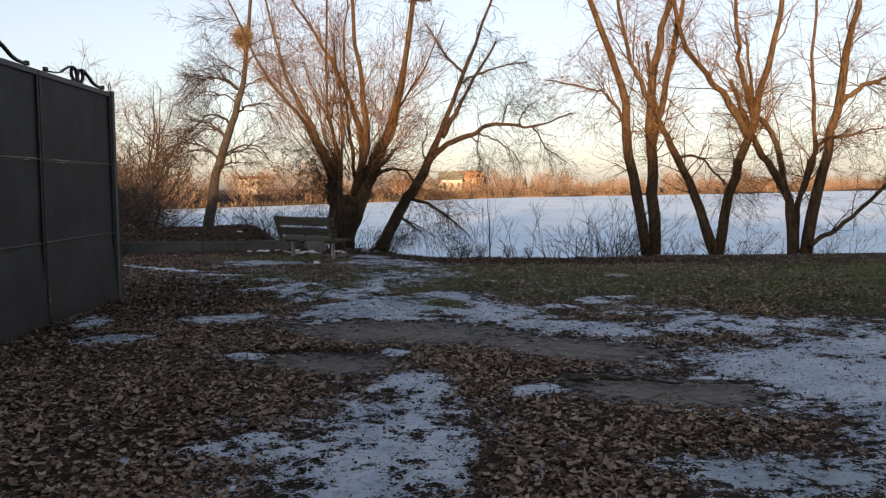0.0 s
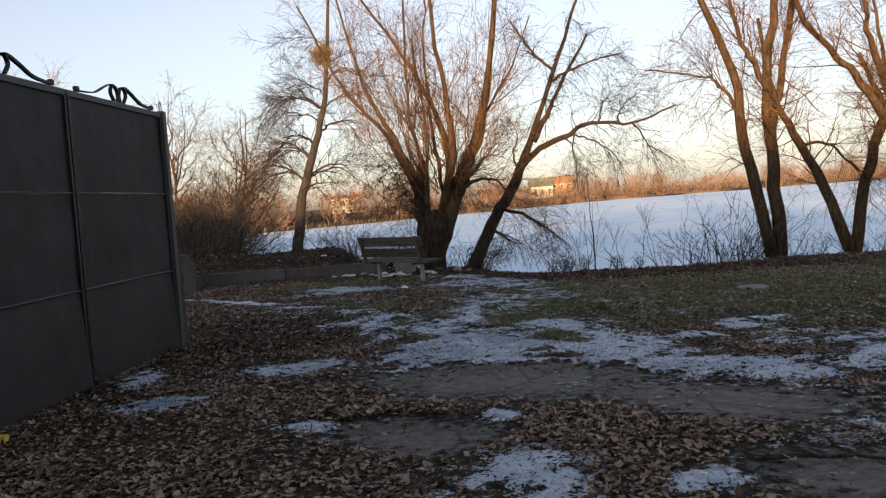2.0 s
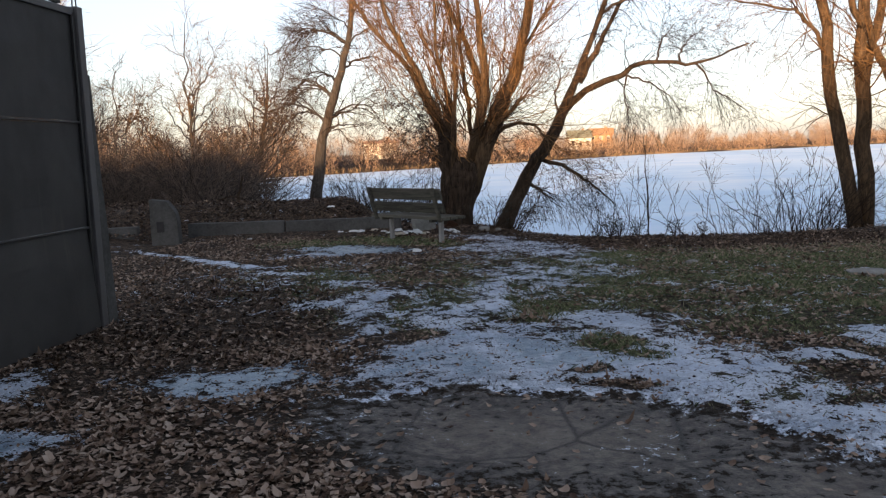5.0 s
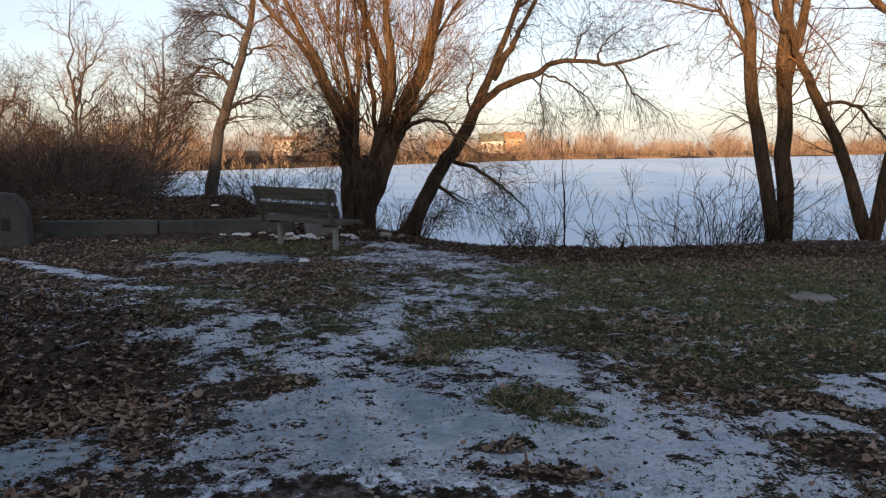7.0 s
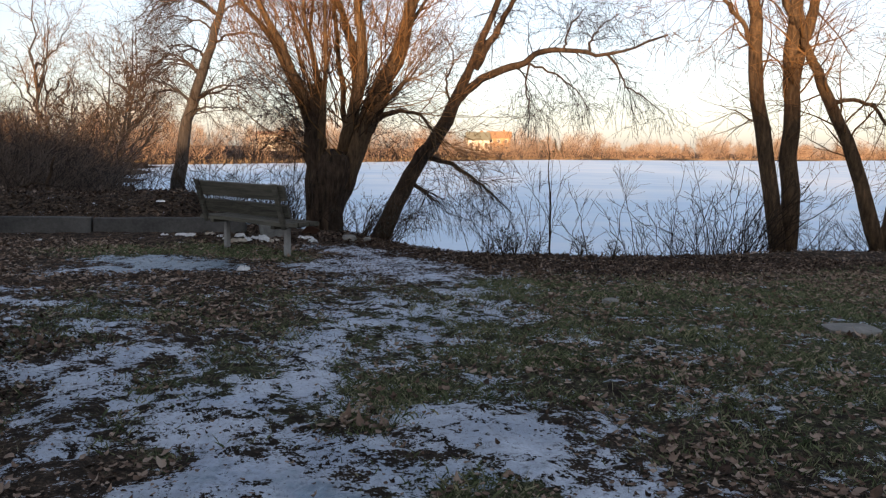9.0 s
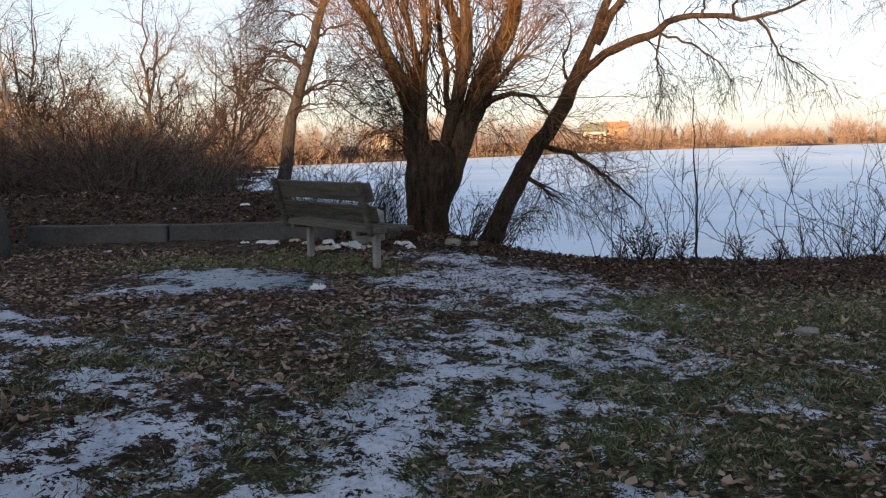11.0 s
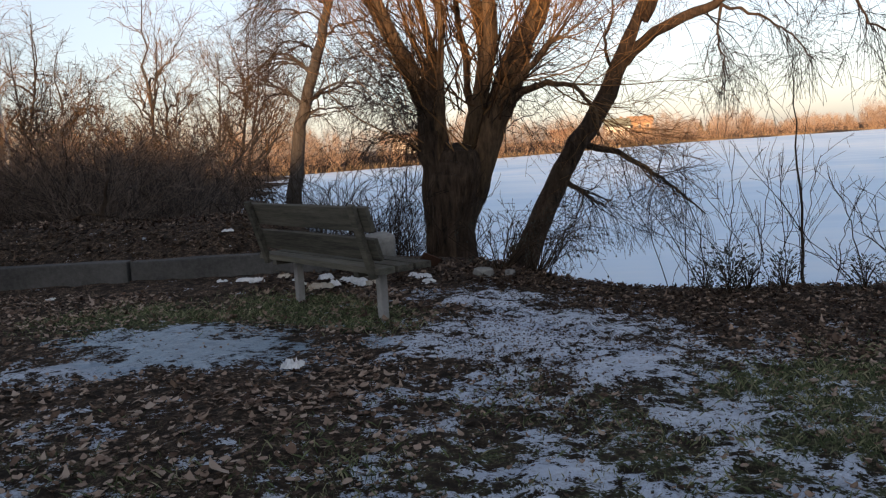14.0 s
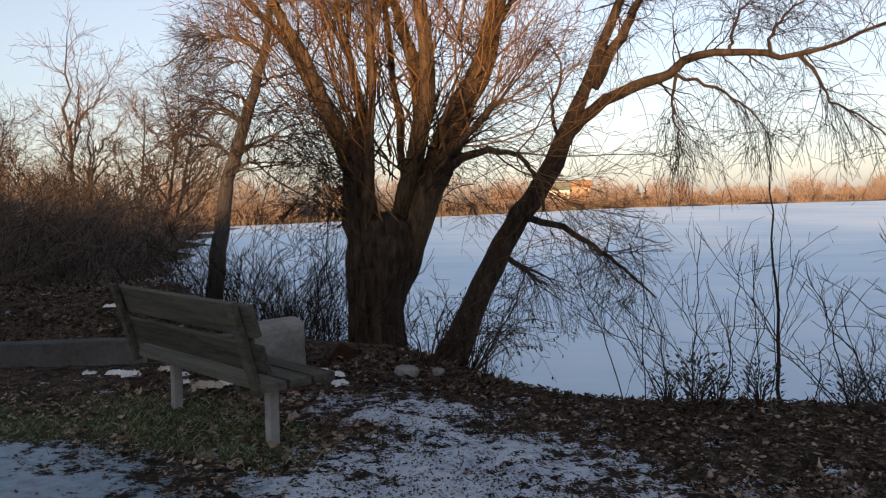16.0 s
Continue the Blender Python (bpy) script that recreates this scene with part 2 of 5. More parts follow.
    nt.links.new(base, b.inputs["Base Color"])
    wet = sums(nt, "MULTIPLY", glaze, s)
    r = sums(nt, "SUBTRACT", sums(nt, "SUBTRACT", 0.95, sums(nt, "MULTIPLY", wet, 0.6)), sums(nt, "MULTIPLY", mu, 0.35))
    nt.links.new(r, b.inputs["Roughness"])
    nt.links.new(sums(nt, "ADD", 0.12, sums(nt, "MULTIPLY", sums(nt, "MAXIMUM", wet, sums(nt, "MULTIPLY", mu, 0.3)), 0.4)), b.inputs["Specular IOR Level"])
    h = sums(nt, "ADD", sums(nt, "MULTIPLY", n3, 0.6), sums(nt, "ADD", sums(nt, "MULTIPLY", n2, 0.6), sums(nt, "MULTIPLY", s, 0.5)))
    h = sums(nt, "MULTIPLY", h, sums(nt, "SUBTRACT", 1.0, sums(nt, "MULTIPLY", sums(nt, "MAXIMUM", mu, wet), 0.8)))
    bump(nt, b, h, 1.0, 0.05)
    return m


def lake_material():
    m, nt, b = material("snowed_lake_ice", 0.6)
    v = world_place(nt, (1, 0.35, 1))
    v2 = world_place(nt, (0.25, 1, 1))
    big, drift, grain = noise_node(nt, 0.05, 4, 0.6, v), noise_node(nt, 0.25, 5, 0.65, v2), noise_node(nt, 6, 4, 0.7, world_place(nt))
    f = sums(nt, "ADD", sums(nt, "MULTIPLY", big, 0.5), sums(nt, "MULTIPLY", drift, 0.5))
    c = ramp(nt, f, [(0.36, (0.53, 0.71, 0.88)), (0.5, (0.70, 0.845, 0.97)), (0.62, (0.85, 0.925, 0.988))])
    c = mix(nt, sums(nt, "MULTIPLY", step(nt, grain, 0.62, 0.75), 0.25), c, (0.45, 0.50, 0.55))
    nt.links.new(c, b.inputs["Base Color"])
    nt.links.new(sums(nt, "ADD", sums(nt, "MULTIPLY", f, 0.5), 0.3), b.inputs["Roughness"])
    b.inputs["Specular IOR Level"].default_value = 0.5
    bump(nt, b, sums(nt, "ADD", drift, sums(nt, "MULTIPLY", grain, 0.15)), 0.3, 0.05)
    return m


GROUND, LAKE = ground_material(), lake_material()


# ---------------------------------------------------------------- builders
def mesh_of(name, verts, faces, mat, smooth=False):
    me = bpy.data.meshes.new(name)
    verts = np.asarray(verts, float)
    me.from_pydata(verts.tolist(), [], faces.tolist() if hasattr(faces, "tolist") else faces)
    me.materials.append(mat)
    if smooth:
        me.polygons.foreach_set("use_smooth", np.ones(len(me.polygons), bool))
    me.update()
    return me


def part(name, bm, mat, parent=None, label=""):
    """Links a bmesh as one mesh object, under a thing or a part."""
    me = bpy.data.meshes.new(name)
    bm.to_mesh(me)
    bm.free()
    me.materials.append(mat)
    ob = new(name, me)
    ob.parent = parent
    return tagged(ob, label)


def mesh_part(name, me, parent=None, label="", kind=""):
    ob = new(name, me)
    ob.parent = parent
    return tagged(ob, label, kind=kind)


def thing(name, label, category, at=(0, 0, 0), turn=0.0, group="", kind=""):
    ob = new(name)
    ob.empty_display_size = 0.1
    ob.matrix_world = pose(*at, 0, 0, turn)
    return tagged(ob, label, category, group, kind)


def box(x, y, z, sx, sy, sz, bevel=0.0, wear=0.0, seed=0):
    """A box centred at x, y, z, with eased and slightly worn edges."""
    bm = bmesh.new()
    bmesh.ops.create_cube(bm, size=1)
    bmesh.ops.scale(bm, vec=(sx, sy, sz), verts=bm.verts)
    if bevel:
        bmesh.ops.bevel(bm, geom=bm.edges[:], offset=bevel, segments=2, affect="EDGES", profile=0.6)
    if wear:
        longest = max(sx, sy, sz)
        axis = (sx, sy, sz).index(longest)
        cuts = [e for e in bm.edges if abs((e.verts[0].co - e.verts[1].co)[axis]) > longest * 0.5]
        bmesh.ops.subdivide_edges(bm, edges=cuts, cuts=6, use_grid_fill=True)
        for vv in bm.verts:
            vv.co += Vector(noise.noise_vector(vv.co * 3.1 + Vector((seed * 7.3, 0, 0)))) * wear
    bmesh.ops.translate(bm, vec=(x, y, z), verts=bm.verts)
    return bm


def tubes(P, R, sides):
    """Verts and faces of a batch of tapered tubes. P: (M, N, 3) points, R: (M, N) radii."""
    M, N = R.shape
    T = np.gradient(P, axis=1)
    T /= np.linalg.norm(T, axis=2, keepdims=True) + 1e-9
    span = np.abs(P[:, -1] - P[:, 0])
    ref = np.where((span[:, 1:2] <= np.maximum(span[:, 0:1], span[:, 2:3])), np.array([[0, 1.0, 0.03]]), np.array([[1.0, 0, 0.03]]))[:, None, :]
    A = np.cross(T, ref)
    A /= np.linalg.norm(A, axis=2, keepdims=True) + 1e-9
    B = np.cross(T, A)
    ang = np.arange(sides) * 2 * np.pi / sides
    V = P[:, :, None] + R[:, :, None, None] * (np.cos(ang)[:, None] * A[:, :, None] + np.sin(ang)[:, None] * B[:, :, None])
    idx = np.arange(M * N * sides).reshape(M, N, sides)
    nxt = np.roll(idx, -1, axis=2)
    F = np.stack([idx[:, :-1], nxt[:, :-1], nxt[:, 1:], idx[:, 1:]], axis=-1).reshape(-1, 4)
    return V.reshape(-1, 3), F


def tube_mesh(name, batches, mat, sides=3, smooth=False):
    VV, FF, n = [], [], 0
    for P, R in batches:
        if len(P) == 0:
            continue
        V, F = tubes(P, R, sides)
        VV.append(V)
        FF.append(F + n)
        n += len(V)
    return mesh_of(name, np.concatenate(VV), np.concatenate(FF), mat, smooth)


def curve_through(points, n):
    """n points on a smooth line through the given ones."""
    p = np.asarray(points, float)
    q = np.vstack([2 * p[0] - p[1], p, 2 * p[-1] - p[-2]])
    out = []
    for u in np.linspace(0, len(p) - 1 - 1e-6, n):
        i, f = int(u), u - int(u)
        a, b, c, d = q[i:i + 4]
        out.append(0.5 * (2 * b + (c - a) * f + (2 * a - 5 * b + 4 * c - d) * f * f + (3 * b - a - 3 * c + d) * f ** 3))
    return np.array(out)


def limb(points, r0, r1, n=12, wobble=0.0, rng=None):
    P = curve_through(points, n)
    if wobble:
        P[1:-1] += rng.normal(0, wobble, (n - 2, 3))
    return P, np.linspace(r0, r1, n)


def sprout(P, R, k, length, rng, n=6, spread=0.9, lift=0.0, start=0.15, thin=0.5, curl=0.15, least=0.003, most=1.0):
    """k side shoots for each of the limbs P (M, N, 3): they leave at an angle and bend up (lift > 0) or hang (lift < 0)."""
    M, N, _ = P.shape
    u = rng.uniform(start, 1.0, (M, k)) * (N - 1.001)
    i = u.astype(int)
    f = (u - i)[..., None]
    m = np.arange(M)[:, None]
    base = P[m, i] * (1 - f) + P[m, i + 1] * f
    tan = P[m, i + 1] - P[m, i]
    tan /= np.linalg.norm(tan, axis=2, keepdims=True) + 1e-9
    rad = np.minimum(R[m, i] * thin, most)
    d = tan + rng.normal(0, spread, (M, k, 3))
    d /= np.linalg.norm(d, axis=2, keepdims=True) + 1e-9
    L = rng.uniform(length[0], length[1], (M, k, 1)) * (1.15 - 0.5 * u[..., None] / N)
    base, d, L, rad = base.reshape(-1, 3), d.reshape(-1, 3), L.reshape(-1, 1), rad.reshape(-1)
    pts = [base]
    for j in range(1, n):
        d = d + rng.normal(0, curl, d.shape) + np.array([0, 0, lift])
        d /= np.linalg.norm(d, axis=1, keepdims=True) + 1e-9
        pts.append(pts[-1] + d * L / (n - 1))
    P2 = np.stack(pts, axis=1)
    R2 = np.maximum(rad[:, None] * np.linspace(1, 0.25, n)[None], least)
    return P2, R2


def stack_limbs(limbs):
    n = max(len(P) for P, R in limbs)
    PP, RR = [], []
    for P, R in limbs:
        u = np.linspace(0, len(P) - 1, n)
        PP.append(np.stack([np.interp(u, np.arange(len(P)), P[:, a]) for a in range(3)], axis=1))
        RR.append(np.interp(u, np.arange(len(P)), R))
    return np.array(PP), np.array(RR)


def rough_tube(name, P, R, mat, parent, label="", sides=14, knots=0.12, seed=0, ridge=0.0):
    """A trunk or thick limb, with an uneven, ridged surface."""
    V, F = tubes(P[None], R[None], sides)
    N = len(R)
    V = V.reshape(N, sides, 3)
    for a in range(N):
        for c in range(sides):
            w = noise.noise(Vector(V[a, c]) * 2.2 + Vector((seed, 0, 0))) + 0.6 * noise.noise(Vector((V[a, c][0] * 9, V[a, c][1] * 9, V[a, c][2] * 1.5 + seed)))
            if ridge:
                q = 6.2832 * c / sides
                w += ridge * (abs(noise.noise(Vector((math.cos(q) * 5.5, math.sin(q) * 5.5, V[a, c][2] * 0.9 + seed)))) * 2 - 0.5)
            V[a, c] = P[a] + (V[a, c] - P[a]) * (1 + knots * w)
    V = V.reshape(-1, 3)
    faces = F.tolist() + [list(range(sides))[::-1], list(range((N - 1) * sides, N * sides))]
    return mesh_part(name, mesh_of(name, V, faces, mat, True), parent, label)


# ---------------------------------------------------------------- ground
def smooth(a, b, v):
    t = np.clip((v - a) / (b - a), 0, 1)
    return t * t * (3 - 2 * t)


def wave(x, y, seed, scale):
    r = np.random.RandomState(seed)
    out = 0
    for k in range(6):
        a, ph, s = r.uniform(0, 6.28), r.uniform(0, 6.28), scale * r.uniform(0.6, 2.2)
        out = out + np.sin((x * np.cos(a) + y * np.sin(a)) * s + ph)
    return out / 6


def bank_edge(x):
    return np.interp(x, [-9, -6, -3.5, -1.6, -0.4, 0.2, 2.4, 4.5, 7, 14, 60], [23.5, 23.2, 21.6, 21.0, 19.6, 19.2, 19.1, 20.3, 21.9, 22.3, 24])


def far_shore(x):
    return np.interp(x, [-300, -60, -33, 28, 118, 230, 700], [60, 98, 118, 233, 308, 433, 900])


def height(x, y):
    x, y = np.asarray(x, float), np.asarray(y, float)
    z = -0.08 - 0.05 * smooth(14.5, 18.5, y) + 0.022 * wave(x, y, 3, 1.3) + 0.014 * wave(x, y, 4, 4.0) + 0.016 * wave(x, y, 6, 9.5) * smooth(6.5, 8.5, y) * (1 - smooth(19, 21, y))
    z = z - 0.02 * smooth(0.5, 2.5, x) * (1 - smooth(7, 9, y))
    z = z - np.interp(x, [-1.2, 0.5, 2, 5, 8], [0, 0.11, 0.13, 0.26, 0.34]) * smooth(11.0, 20.0, y) ** 0.8
    e = bank_edge(x)
    fall = np.interp(x, [-3, -0.8, 0.4], [5.0, 4.6, 2.6])
    land = np.clip((-6.8 - 0.33 * (y - 25)) - x, -30, 30)
    left = smooth(-0.5, 2.5, land) * smooth(20, 24, y)
    drop = smooth(0, 1, (y - e) / fall)
    z = z - 1.75 * drop * (1 - left) - 0.9 * left * smooth(24, 34, y)
    heap = smooth(19.7, 21.3, y) * (1 - smooth(21.9, 25, y)) * smooth(-3.2, -4.4, x) * (1 - smooth(-12, -16, x) * 0.4)
    z = z + heap * (0.54 + 0.12 * wave(x, y, 5, 1.7)) + 0.22 * smooth(-7.0, -7.8, x) * smooth(17.5, 19.5, y) * (1 - smooth(19.5, 21.5, y))
    z = z + 0.07 * smooth(18.7, 19.4, y) * (1 - smooth(19.9, 20.4, y)) * smooth(-2.2, -3.2, x) * (1 - smooth(-6.4, -7.2, x))
    fy = far_shore(x)
    z = np.where(y > 40, np.maximum(z, np.where(land > 0, z, -1.83 + 2.2 * smooth(-2, 14, y - fy))), z)
    return z


def blob(x, y, cx, cy, rx, ry, turn=0.0):
    c, s = np.cos(radians(turn)), np.sin(radians(turn))
    u, v = (x - cx) * c + (y - cy) * s, -(x - cx) * s + (y - cy) * c
    return np.clip(1.2 - 0.7 * np.sqrt((u / rx) ** 2 + (v / ry) ** 2), 0, 1)


def union(x, y, rows):
    out = np.zeros_like(np.asarray(x, float))
    for r in rows:
        out = np.maximum(out, blob(x, y, *r[:5]) * r[5])
    return out


SNOW_NEAR = [(-1.0, 4.75, 0.45, 0.28, 25, 0.7), (-0.2, 4.6, 0.75, 1.6, -8, 0.75), (0.0, 6.0, 0.5, 0.7, 0, 0.7), (0.95, 5.85, 0.2, 0.2, 0, 0.9), (3.4, 6.3, 1.5, 1.25, 20, 0.95), (2.0, 4.1, 0.75, 0.42, 0, 0.85),
             (3.6, 4.5, 1.2, 0.8, 0, 0.75), (4.6, 7.2, 1.7, 0.9, -8, 0.85), (3.9, 8.7, 1.5, 0.5, -10, 0.72), (4.6, 5.8, 1.3, 1.1, 0, 0.85), (2.9, 9.4, 0.9, 0.4, -8, 0.68), (-0.15, 7.4, 0.28, 0.16, -20, 0.85), (-1.55, 7.25, 0.22, 0.13, 0, 0.8), (-2.12, 9.4, 0.7, 0.4, -8, 0.86), (-2.95, 8.15, 0.42, 0.36, 30, 0.78), (-3.7, 9.3, 0.3, 0.6, 0, 0.8)]
SNOW_MID = [(0.55, 11.0, 0.6, 0.8, 0, 0.85), (-0.55, 11.9, 0.3, 1.2, 8, 0.75), (-1.6, 12.6, 0.5, 0.8, -20, 0.66), (1.85, 9.95, 0.5, 0.2, 0, 0.8), (2.6, 10.85, 0.5, 0.2, -10, 0.8), (-0.35, 9.9, 1.1, 1.25, 0, 0.95), (-0.9, 11.4, 0.55, 1.0, 15, 0.7), (0.7, 9.7, 0.85, 1.1, 0, 0.9), (1.6, 8.6, 1.3, 0.5, -32, 0.85), (3.2, 8.4, 1.2, 0.45, -15, 0.75), (2.6, 10.0, 0.9, 0.35, -10, 0.55),
            (-0.55, 13.0, 0.45, 1.7, 5, 0.6), (-0.3, 13.6, 0.8, 1.0, 0, 0.62), (0.3, 14.2, 0.7, 0.7, 0, 0.55), (-0.2, 12.6, 0.7, 0.6, 0, 0.5), (1.4, 13.2, 0.8, 0.6, 0, 0.4), (5.2, 8.0, 1.2, 0.6, 0, 0.7),
            (1.8, 14.0, 3.2, 4.0, 0, 0.33), (-3.0, 13.8, 1.7, 1.6, 0, 0.42), (0.2, 13.6, 1.6, 2.2, 0, 0.47), (-2.2, 13.2, 0.5, 0.5, 0, 0.55), (-1.65, 11.5, 0.4, 1.2, 22, 0.66), (-0.25, 14.0, 1.1, 2.2, 0, 0.6), (0.4, 15.4, 0.9, 0.8, 0, 0.58), (0.9, 14.6, 0.6, 0.5, 0, 0.52), (1.3, 9.6, 0.45, 0.9, 20, 0.72), (2.4, 10.5, 0.45, 0.3, 0, 0.7), (1.9, 9.9, 0.5, 0.25, -10, 0.66), (2.0, 12.0, 0.9, 0.5, 0, 0.4), (1.0, 11.2, 0.5, 0.4, 0, 0.5)]
SNOW_FAR = [(-0.5, 17.2, 1.2, 1.35, 15, 0.78), (0.2, 16.4, 1.0, 0.8, 0, 0.66), (-0.9, 18.5, 0.8, 0.65, 0, 0.75), (-0.5, 15.6, 0.8, 0.9, 0, 0.5), (-2.8, 16.7, 0.95, 0.6, -14, 1.0), (-3.3, 17.2, 0.7, 0.55, 0, 0.9),
            (-5.0, 15.8, 2.5, 0.2, -42, 0.86), (-3.3, 16.2, 0.9, 0.36, 12, 0.78), (-2.0, 12.2, 0.65, 0.42, 30, 0.76), (-3.2, 14.2, 0.8, 0.35, -25, 0.62), (-3.4, 12.4, 0.7, 0.4, 0, 0.4)]
ICY = [(-2.1, 9.4, 0.75, 0.42, -8, 0.85), (-0.6, 9.9, 0.9, 0.6, 0, 0.6), (-2.8, 16.9, 1.3, 0.9, -14, 1.0), (-3.3, 17.2, 0.7, 0.5, 0, 0.8), (-0.1, 10.1, 1.0, 0.9, 0, 0.6), (-2.95, 8.15, 0.34, 0.3, 30, 0.7), (3.0, 5.3, 0.9, 0.5, 0, 0.5), (2.0, 4.1, 0.6, 0.35, 0, 0.8)]
MUDDY = [(-0.1, 8.48, 1.3, 0.7, -10, 1.0), (1.45, 7.5, 1.12, 0.52, -30, 1.0), (-0.75, 7.02, 0.68, 0.42, 0, 1.0), (1.93, 5.88, 0.85, 0.5, -15, 1.0)]
TUFTS = [(0.45, 10.35, 0.3, 0.2, 20), (0.2, 9.7, 0.18, 0.12), (0.4, 9.35, 0.25, 0.12), (-0.15, 11.15, 0.2, 0.12), (0.62, 10.05, 0.2, 0.14), (-1.1, 10.7, 0.25, 0.2)]      # grass that stands out of the snow
TURF = [(0.4, 10.2, 0.7, 0.6, 0, 0.8), (4.5, 13.5, 4.5, 4.5, 0, 0.75), (0.5, 13.5, 2.5, 3.0, 0, 0.62), (-2.4, 18.1, 1.05, 0.45, -38, 1.0), (-3.8, 17.9, 1.2, 0.9, 0, 0.7), (-2.5, 13.6, 1.6, 1.8, 0, 0.5), (-0.4, 11.8, 2.0, 1.4, 0, 0.6), (1.2, 9.3, 0.8, 0.7, 0, 0.6), (1.5, 15.5, 2.2, 1.4, 0, 0.7), (9.0, 14.0, 6, 7, 0, 0.7)]


def covers(x, y):
    x2, y2 = x + 0.18 * wave(x, y, 11, 2.6), y + 0.18 * wave(x, y, 12, 2.6)
    mud = union(x2, y2, MUDDY)
    snow = union(x2, y2, SNOW_NEAR + SNOW_MID + SNOW_FAR) * (1 - 0.9 * smooth(0.4, 0.7, mud))
    # small spot right of the bench that is left free of snow
    bare_spot = blob(x, y, -1.5, 17.9, 0.33, 0.24)
    for r in TUFTS:
        snow = snow * (1 - 0.48 * smooth(0.3, 0.8, blob(x2, y2, *r)))
    snow = snow * (1 - bare_spot) * (1 - 0.95 * blob(x, y, -2.4, 18.12, 1.0, 0.34, -38))
    turf = union(x2, y2, TURF) * (1 - smooth(bank_edge(x) - 2.2, bank_edge(x) - 1.0, y) * smooth(-0.5, 0.5, x))
    return snow, mud, turf, union(x2, y2, ICY)


def lines(*runs):
    out = []
    for a, b, n in runs:
        out += list(np.linspace(a, b, n, endpoint=False))
    return np.array(out)


def build_ground():
    far = 7 * 1.22 ** np.arange(1, 29)
    gx = np.concatenate([-far[::-1] - 0, lines((-7, -4.5, 20), (-4.5, 5.5, 150), (5.5, 7, 12)), [7.0], far])
    gy = np.concatenate([[-900, -400, -150, -60, -30, -12, -5], lines((-2, 3, 20), (3, 19.6, 260), (19.6, 26, 60), (26, 60, 60)), 60 * 1.09 ** np.arange(0, 40)])
    X, Y = np.meshgrid(gx, gy)
    x, y = X.ravel(), Y.ravel()
    z = height(x, y)
    snow, mud, turf, ice = covers(x, y)
    z = z + 0.02 * smooth(0.4, 0.8, snow) * (1 - ice * 0.8) - 0.02 * mud
    z = z + np.random.RandomState(8).normal(0, 0.007, len(z)) * (1 - 0.85 * np.maximum(mud, ice * snow)) * (np.abs(x) < 8) * (y < 22)
    n, m = len(gx), len(gy)
    idx = np.arange(n * m).reshape(m, n)
    F = np.stack([idx[:-1, :-1], idx[:-1, 1:], idx[1:, 1:], idx[1:, :-1]], axis=-1).reshape(-1, 4)
    me = mesh_of("ground", np.stack([x, y, z], axis=1), F, GROUND, True)
    for name, val in (("snow", snow), ("mud", mud), ("turf", turf), ("ice", ice)):
        a = me.attributes.new(name, "FLOAT", "POINT")
        a.data.foreach_set("value", val.astype(np.float32))
    tagged(new("ground", me), "trampled earth with dead leaves, thin grass, snow and frozen mud", "ground", kind="structure")


build_ground()


def build_lake():
    xs = np.concatenate([[-70, -40, -20], np.linspace(-12, 16, 8), 20 * 1.3 ** np.arange(0, 16)])
    ys = np.concatenate([np.linspace(18, 40, 8), 45 * 1.18 ** np.arange(0, 20)])
    X, Y = np.meshgrid(xs, ys)
    n, m = len(xs), len(ys)
    idx = np.arange(n * m).reshape(m, n)
    F = np.stack([idx[:-1, :-1], idx[:-1, 1:], idx[1:, 1:], idx[1:, :-1]], axis=-1).reshape(-1, 4)
    V = np.stack([X.ravel(), Y.ravel(), np.full(X.size, -1.4)], axis=1)
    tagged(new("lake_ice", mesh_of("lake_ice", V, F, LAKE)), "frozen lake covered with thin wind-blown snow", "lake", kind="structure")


build_lake()

# unseen wall, added behind the walker to lay the evening shadow over the bank
part("wall_south", box(0, -34, 4.2, 300, 0.4, 8.8), CONCRETE)
tagged(bpy.data.objects["wall_south"], "unseen plain high wall added behind the path to cast shade", "wall", kind="structure")


# ---------------------------------------------------------------- trees on the bank
def crown(name, batches, mat, tree, label=""):
    return mesh_part(name, tube_mesh(name, batches, mat), tree, label, "stuff")


